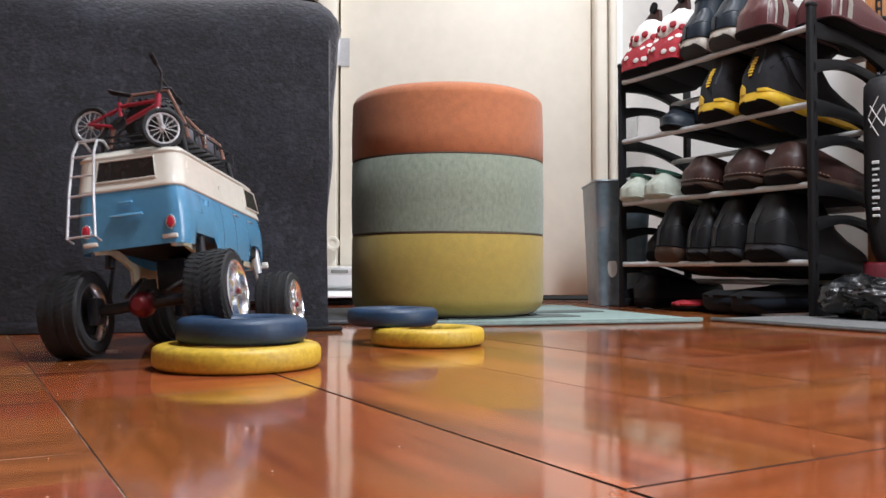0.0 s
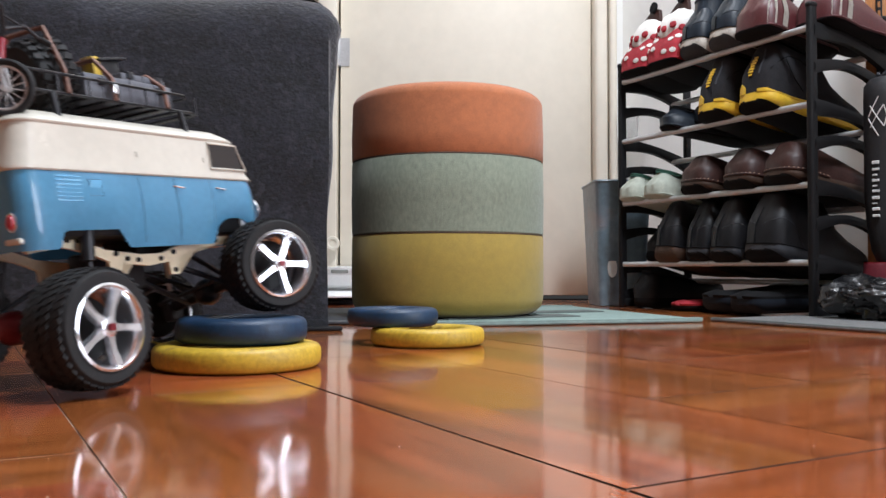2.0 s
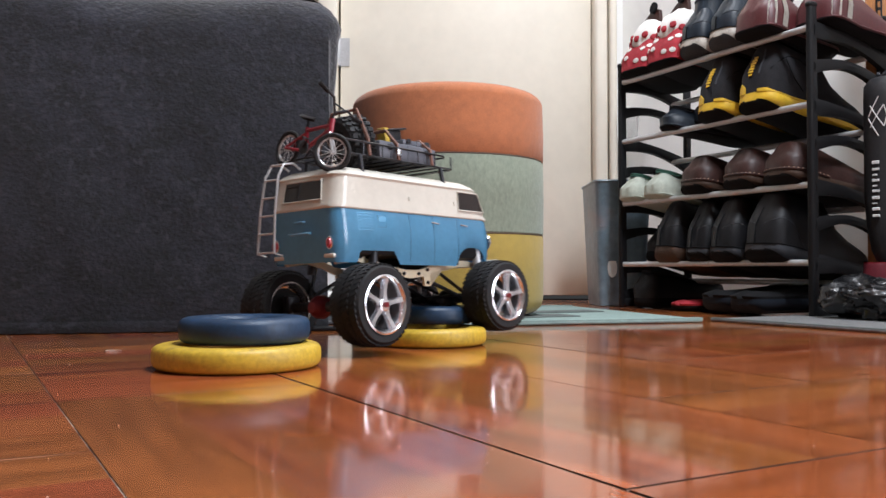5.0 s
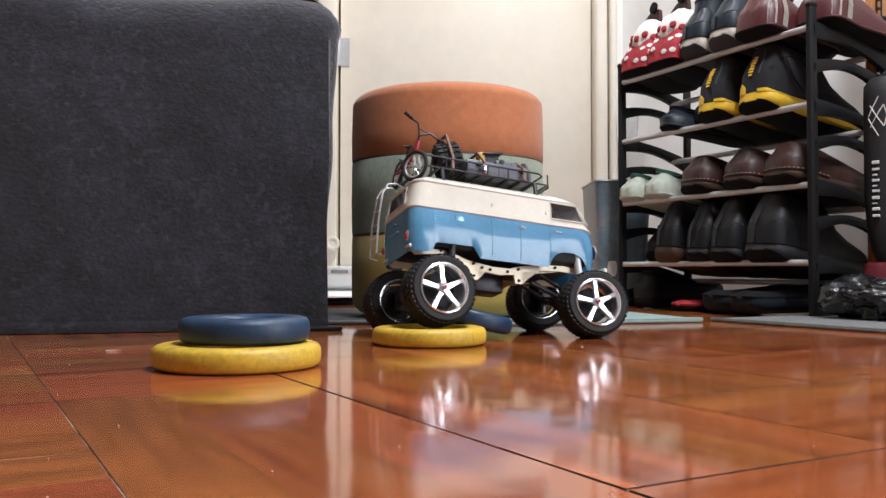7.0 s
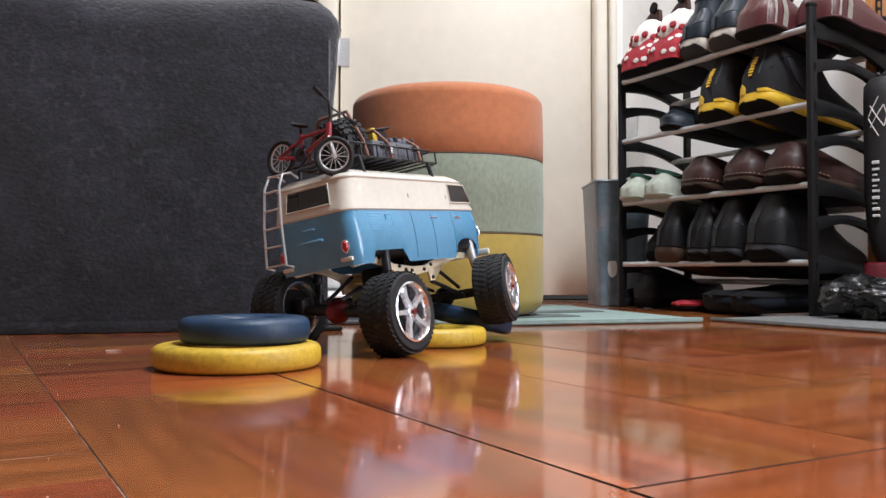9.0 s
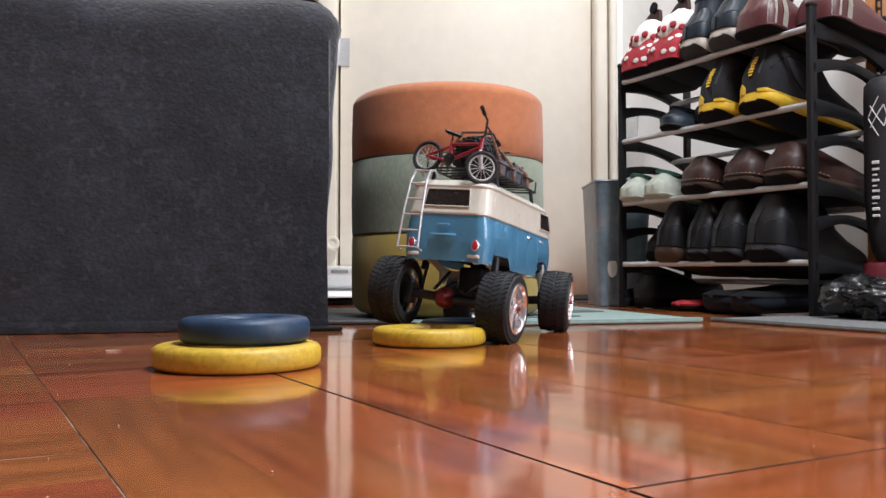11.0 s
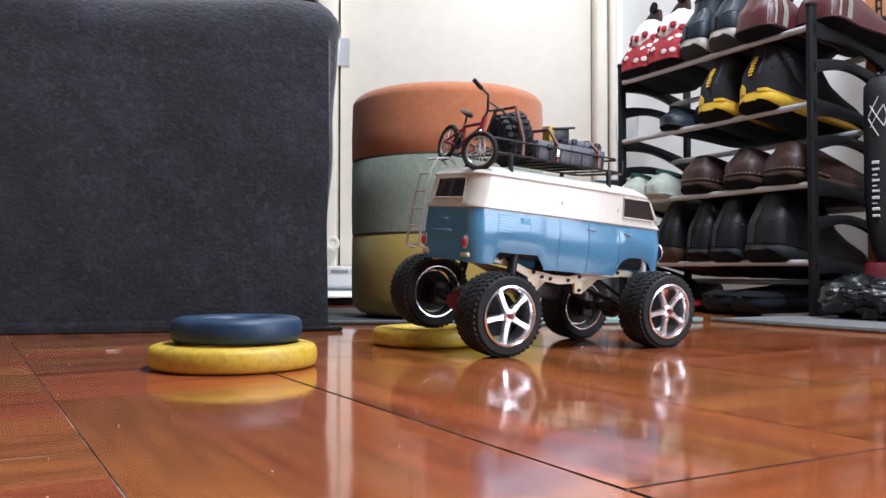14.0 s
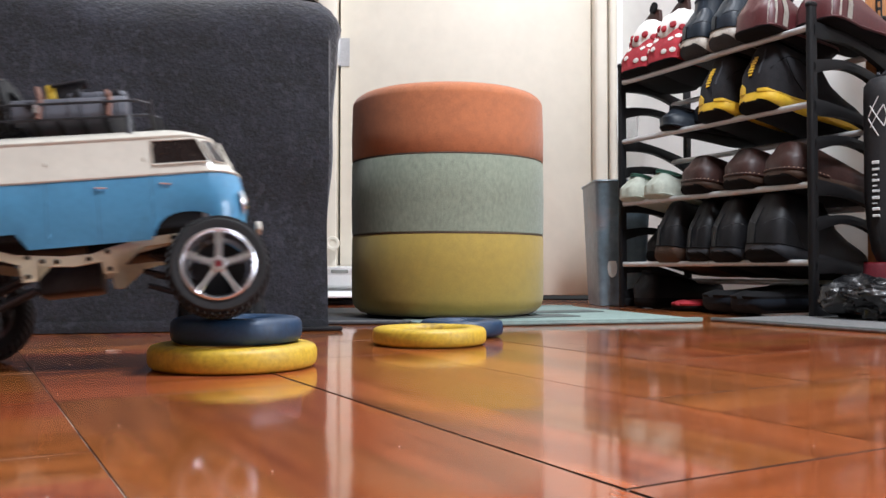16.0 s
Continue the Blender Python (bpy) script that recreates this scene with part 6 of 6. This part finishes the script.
    walk(WHEELS["front_left"], [(0, turned(0.112, 0.0745, 0.055, 0.0, 0.0)),
        (0.15, turned(0.112, 0.0745, 0.0557, 0.0, -47.8)),
        (0.3, turned(0.112, 0.0745, 0.0565, 0.0, -95.7)),
        (0.4, turned(0.112, 0.0745, 0.0505, 16.0, -157.1)),
        (0.5, turned(0.112, 0.0745, 0.0445, 32.0, -218.4)),
        (0.6, turned(0.112, 0.0745, 0.0358, 32.0, -260.8)),
        (0.7, turned(0.112, 0.0745, 0.0272, 32.0, -303.2)),
        (0.85, turned(0.112, 0.0745, 0.0286, 16.2, -370.8)),
        (1, turned(0.112, 0.0745, 0.0301, 0.3, -438.4)),
        (1.5, turned(0.112, 0.0745, 0.0252, -32.0, -412.3)),
        (1.75, turned(0.112, 0.0745, 0.0274, -28.0, -346.8)),
        (2, turned(0.112, 0.0745, 0.0296, -24.0, -281.4)),
        (2.25, turned(0.112, 0.0745, 0.0454, -17.2, -221.5)),
        (2.5, turned(0.112, 0.0745, 0.0612, -10.4, -161.6)),
        (2.75, turned(0.112, 0.0745, 0.0593, -13.5, -103.3)),
        (3, turned(0.112, 0.0745, 0.0574, -16.6, -44.9)),
        (3.25, turned(0.112, 0.0745, 0.0493, -14.9, 15.9)),
        (3.5, turned(0.112, 0.0745, 0.0413, -13.3, 76.7)),
        (4, turned(0.112, 0.0745, 0.0383, -17.2, 74.5)),
        (4.2, turned(0.112, 0.0745, 0.0383, -17.0, 74.5)),
        (4.62, turned(0.112, 0.0745, 0.0426, -10.5, 142.4)),
        (5.04, turned(0.112, 0.0745, 0.047, -4.0, 210.2)),
        (5.46, turned(0.112, 0.0745, 0.0514, 2.5, 278.1)),
        (5.88, turned(0.112, 0.0745, 0.0557, 9.0, 346.0)),
        (6.3, turned(0.112, 0.0745, 0.0601, 15.5, 413.9)),
        (6.5, turned(0.112, 0.0745, 0.0601, 15.4, 418.4)),
        (7, turned(0.112, 0.0745, 0.0749, -9.4, 406.3)),
        (7.1, turned(0.112, 0.0745, 0.0605, -4.3, 363.5)),
        (7.2, turned(0.112, 0.0745, 0.0461, 0.8, 320.7)),
        (7.35, turned(0.112, 0.0745, 0.0446, 11.7, 258.1)),
        (7.5, turned(0.112, 0.0745, 0.043, 22.7, 195.4)),
        (8, turned(0.112, 0.0745, 0.0458, 25.3, 182.7)),
        (8.5, turned(0.112, 0.0745, 0.0462, 19.2, 185.0)),
        (9, turned(0.112, 0.0745, 0.045, 15.5, 181.6)),
        (9.2, turned(0.112, 0.0745, 0.045, 15.5, 181.6)),
        (9.725, turned(0.112, 0.0745, 0.0461, 14.0, 243.6)),
        (10.25, turned(0.112, 0.0745, 0.0472, 12.4, 305.6)),
        (10.78, turned(0.112, 0.0745, 0.0483, 10.9, 367.6)),
        (11.3, turned(0.112, 0.0745, 0.0494, 9.3, 429.6)),
        (11.5, turned(0.112, 0.0745, 0.0494, 9.3, 429.6)),
        (12, turned(0.112, 0.0745, 0.0373, 21.6, 376.7)),
        (12.07, turned(0.112, 0.0745, 0.0351, 24.3, 321.7)),
        (12.13, turned(0.112, 0.0745, 0.0328, 27.0, 266.7)),
        (12.2, turned(0.112, 0.0745, 0.0306, 29.7, 211.6)),
        (12.3, turned(0.112, 0.0745, 0.0318, 29.2, 158.9)),
        (12.4, turned(0.112, 0.0745, 0.0331, 28.8, 106.1)),
        (12.5, turned(0.112, 0.0745, 0.0343, 28.4, 53.3)),
        (13, turned(0.112, 0.0745, 0.0371, -8.7, 56.2)),
        (13.2, turned(0.112, 0.0745, 0.0245, -16.4, 75.3)),
        (13.27, turned(0.112, 0.0745, 0.0309, -19.6, 128.9)),
        (13.35, turned(0.112, 0.0745, 0.0373, -22.8, 182.5)),
        (13.43, turned(0.112, 0.0745, 0.0438, -25.9, 236.1)),
        (13.5, turned(0.112, 0.0745, 0.0502, -29.1, 289.6)),
        (13.7, turned(0.112, 0.0745, 0.0467, -13.5, 308.7)),
        (14, turned(0.112, 0.0745, 0.0463, 0.2, 311.7)),
        (14.17, turned(0.112, 0.0745, 0.044, 9.6, 258.4)),
        (14.33, turned(0.112, 0.0745, 0.0418, 19.0, 205.1)),
        (14.5, turned(0.112, 0.0745, 0.0396, 28.3, 151.8)),
        (14.8, turned(0.112, 0.0745, 0.0466, 19.2, 91.6)),
        (15, turned(0.112, 0.0745, 0.0463, 9.1, 31.1)),
        (15.15, turned(0.112, 0.0745, 0.0516, 15.6, -16.6)),
        (15.3, turned(0.112, 0.0745, 0.057, 22.1, -64.3)),
        (15.4, turned(0.112, 0.0745, 0.0572, 14.5, -104.6)),
        (15.5, turned(0.112, 0.0745, 0.0573, 6.8, -144.8)),
        (15.7, turned(0.112, 0.0745, 0.0311, 12.4, -204.2)),
        (15.85, turned(0.112, 0.0745, 0.033, 5.9, -252.2)),
        (16, turned(0.112, 0.0745, 0.0349, -0.6, -300.3))])
    walk(AXLES["rear"], [(0, pose(-0.112, 0, 0.0371, -1.9, 0, 0)),
        (0.3, pose(-0.112, 0, 0.0401, -8.7, 0, 0)),
        (0.5, pose(-0.112, 0, 0.046, -0.4, 0, 0)),
        (0.7, pose(-0.112, 0, 0.0386, 3.9, 0, 0)),
        (1, pose(-0.112, 0, 0.0366, 7.2, 0, 0)),
        (1.5, pose(-0.112, 0, 0.0355, -0.0, 0, 0)),
        (2, pose(-0.112, 0, 0.037, 4.2, 0, 0)),
        (2.5, pose(-0.112, 0, 0.044, -10.3, 0, 0)),
        (3, pose(-0.112, 0, 0.0445, -5.4, 0, 0)),
        (3.5, pose(-0.112, 0, 0.0475, 3.1, 0, 0)),
        (4, pose(-0.112, 0, 0.0423, 0.6, 0, 0)),
        (4.2, pose(-0.112, 0, 0.0423, 0.6, 0, 0)),
        (6.3, pose(-0.112, 0, 0.048, -3.5, 0, 0)),
        (6.5, pose(-0.112, 0, 0.048, -3.5, 0, 0)),
        (7, pose(-0.112, 0, 0.0429, 4.9, 0, 0)),
        (7.2, pose(-0.112, 0, 0.0337, -2.2, 0, 0)),
        (7.5, pose(-0.112, 0, 0.0445, 8.3, 0, 0)),
        (8, pose(-0.112, 0, 0.0447, 9.6, 0, 0)),
        (8.5, pose(-0.112, 0, 0.0448, 9.2, 0, 0)),
        (9, pose(-0.112, 0, 0.0455, 8.7, 0, 0)),
        (9.2, pose(-0.112, 0, 0.0455, 8.7, 0, 0)),
        (11.3, pose(-0.112, 0, 0.0457, 3.7, 0, 0)),
        (11.5, pose(-0.112, 0, 0.0457, 3.7, 0, 0)),
        (12, pose(-0.112, 0, 0.0421, 5.7, 0, 0)),
        (12.2, pose(-0.112, 0, 0.0452, -5.6, 0, 0)),
        (12.5, pose(-0.112, 0, 0.0435, -1.5, 0, 0)),
        (13, pose(-0.112, 0, 0.0441, -5.7, 0, 0)),
        (13.2, pose(-0.112, 0, 0.0461, -7.2, 0, 0)),
        (13.5, pose(-0.112, 0, 0.043, 1.2, 0, 0)),
        (13.7, pose(-0.112, 0, 0.0475, 3.1, 0, 0)),
        (14, pose(-0.112, 0, 0.0465, 4.6, 0, 0)),
        (14.5, pose(-0.112, 0, 0.0449, -2.8, 0, 0)),
        (14.8, pose(-0.112, 0, 0.041, -9.5, 0, 0)),
        (15, pose(-0.112, 0, 0.0424, -15.1, 0, 0)),
        (15.3, pose(-0.112, 0, 0.0451, -10.9, 0, 0)),
        (15.5, pose(-0.112, 0, 0.0477, 6.3, 0, 0)),
        (15.7, pose(-0.112, 0, 0.0391, 3.5, 0, 0)),
        (16, pose(-0.112, 0, 0.0435, 10.6, 0, 0))])
    walk(AXLES["front"], [(0, pose(0.112, 0, 0.0461, 6.8, 0, 0)),
        (0.3, pose(0.112, 0, 0.0442, 9.4, 0, 0)),
        (0.5, pose(0.112, 0, 0.0433, 0.9, 0, 0)),
        (0.7, pose(0.112, 0, 0.0388, -8.9, 0, 0)),
        (1, pose(0.112, 0, 0.0463, -12.3, 0, 0)),
        (1.5, pose(0.112, 0, 0.0479, -16.9, 0, 0)),
        (2, pose(0.112, 0, 0.048, -13.9, 0, 0)),
        (2.5, pose(0.112, 0, 0.0558, 4.1, 0, 0)),
        (3, pose(0.112, 0, 0.0464, 8.4, 0, 0)),
        (3.5, pose(0.112, 0, 0.0434, -1.6, 0, 0)),
        (4, pose(0.112, 0, 0.0479, -7.4, 0, 0)),
        (4.2, pose(0.112, 0, 0.0479, -7.4, 0, 0)),
        (6.3, pose(0.112, 0, 0.0535, 5.0, 0, 0)),
        (6.5, pose(0.112, 0, 0.0535, 5.0, 0, 0)),
        (7, pose(0.112, 0, 0.0576, 13.1, 0, 0)),
        (7.2, pose(0.112, 0, 0.0439, 1.7, 0, 0)),
        (7.5, pose(0.112, 0, 0.0438, -0.6, 0, 0)),
        (8, pose(0.112, 0, 0.0462, -0.3, 0, 0)),
        (8.5, pose(0.112, 0, 0.0449, 1.0, 0, 0)),
        (9, pose(0.112, 0, 0.0448, 0.2, 0, 0)),
        (9.2, pose(0.112, 0, 0.0448, 0.2, 0, 0)),
        (11.3, pose(0.112, 0, 0.0552, -4.5, 0, 0)),
        (11.5, pose(0.112, 0, 0.0552, -4.5, 0, 0)),
        (12, pose(0.112, 0, 0.0394, -1.6, 0, 0)),
        (12.2, pose(0.112, 0, 0.0367, -4.7, 0, 0)),
        (12.5, pose(0.112, 0, 0.0364, -1.6, 0, 0)),
        (13, pose(0.112, 0, 0.0423, -4.0, 0, 0)),
        (13.2, pose(0.112, 0, 0.0325, -6.1, 0, 0)),
        (13.5, pose(0.112, 0, 0.0554, -4.0, 0, 0)),
        (13.7, pose(0.112, 0, 0.0533, -5.1, 0, 0)),
        (14, pose(0.112, 0, 0.0512, -3.8, 0, 0)),
        (14.5, pose(0.112, 0, 0.0426, -2.3, 0, 0)),
        (14.8, pose(0.112, 0, 0.0412, 4.1, 0, 0)),
        (15, pose(0.112, 0, 0.0414, 3.8, 0, 0)),
        (15.3, pose(0.112, 0, 0.0472, 7.5, 0, 0)),
        (15.5, pose(0.112, 0, 0.0499, 5.7, 0, 0)),
        (15.7, pose(0.112, 0, 0.0483, -13.0, 0, 0)),
        (16, pose(0.112, 0, 0.0452, -7.9, 0, 0))])
    walk(RINGS["near_low"], [(0, pose(-0.1925, 0.818, 0)), (12.2, pose(-0.1925, 0.818, 0)), (12.4, pose(-0.1965, 0.8185, 0, 0, 0, 4)), (16, pose(-0.1965, 0.8185, 0, 0, 0, 4))])
    walk(RINGS["near_top"], [(0, pose(-0.1895, 0.822, 0.0225)), (2.6, pose(-0.1895, 0.822, 0.0225)), (3.1, pose(-0.1870, 0.823, 0.0225, 0, 0, 3)),
        (12.2, pose(-0.1870, 0.823, 0.0225, 0, 0, 3)), (12.4, pose(-0.1945, 0.823, 0.0225, 0, 0, 9)), (16, pose(-0.1945, 0.823, 0.0225, 0, 0, 9))])
    walk(RINGS["far_low"], [(0, pose(-0.0190, 1.066, 0)), (3.0, pose(-0.0190, 1.066, 0)), (3.4, pose(-0.0166, 1.067, 0)), (16, pose(-0.0166, 1.067, 0))])
    walk(RINGS["far_top"], [(0, pose(-0.0628, 1.085, 0.0215)), (4.2, pose(-0.0608, 1.085, 0.0215)), (5.2, pose(0.0, 1.13, 0.0235, 0, 3, 10)), (6.0, pose(0.034, 1.158, 0.0150, 0, 13, 20)),
        (9.6, pose(0.034, 1.158, 0.0150, 0, 13, 20)), (10.6, pose(0.0255, 1.188, 0.001, 0, 0, 24)), (16, pose(0.0255, 1.188, 0.001, 0, 0, 24))])



motions()
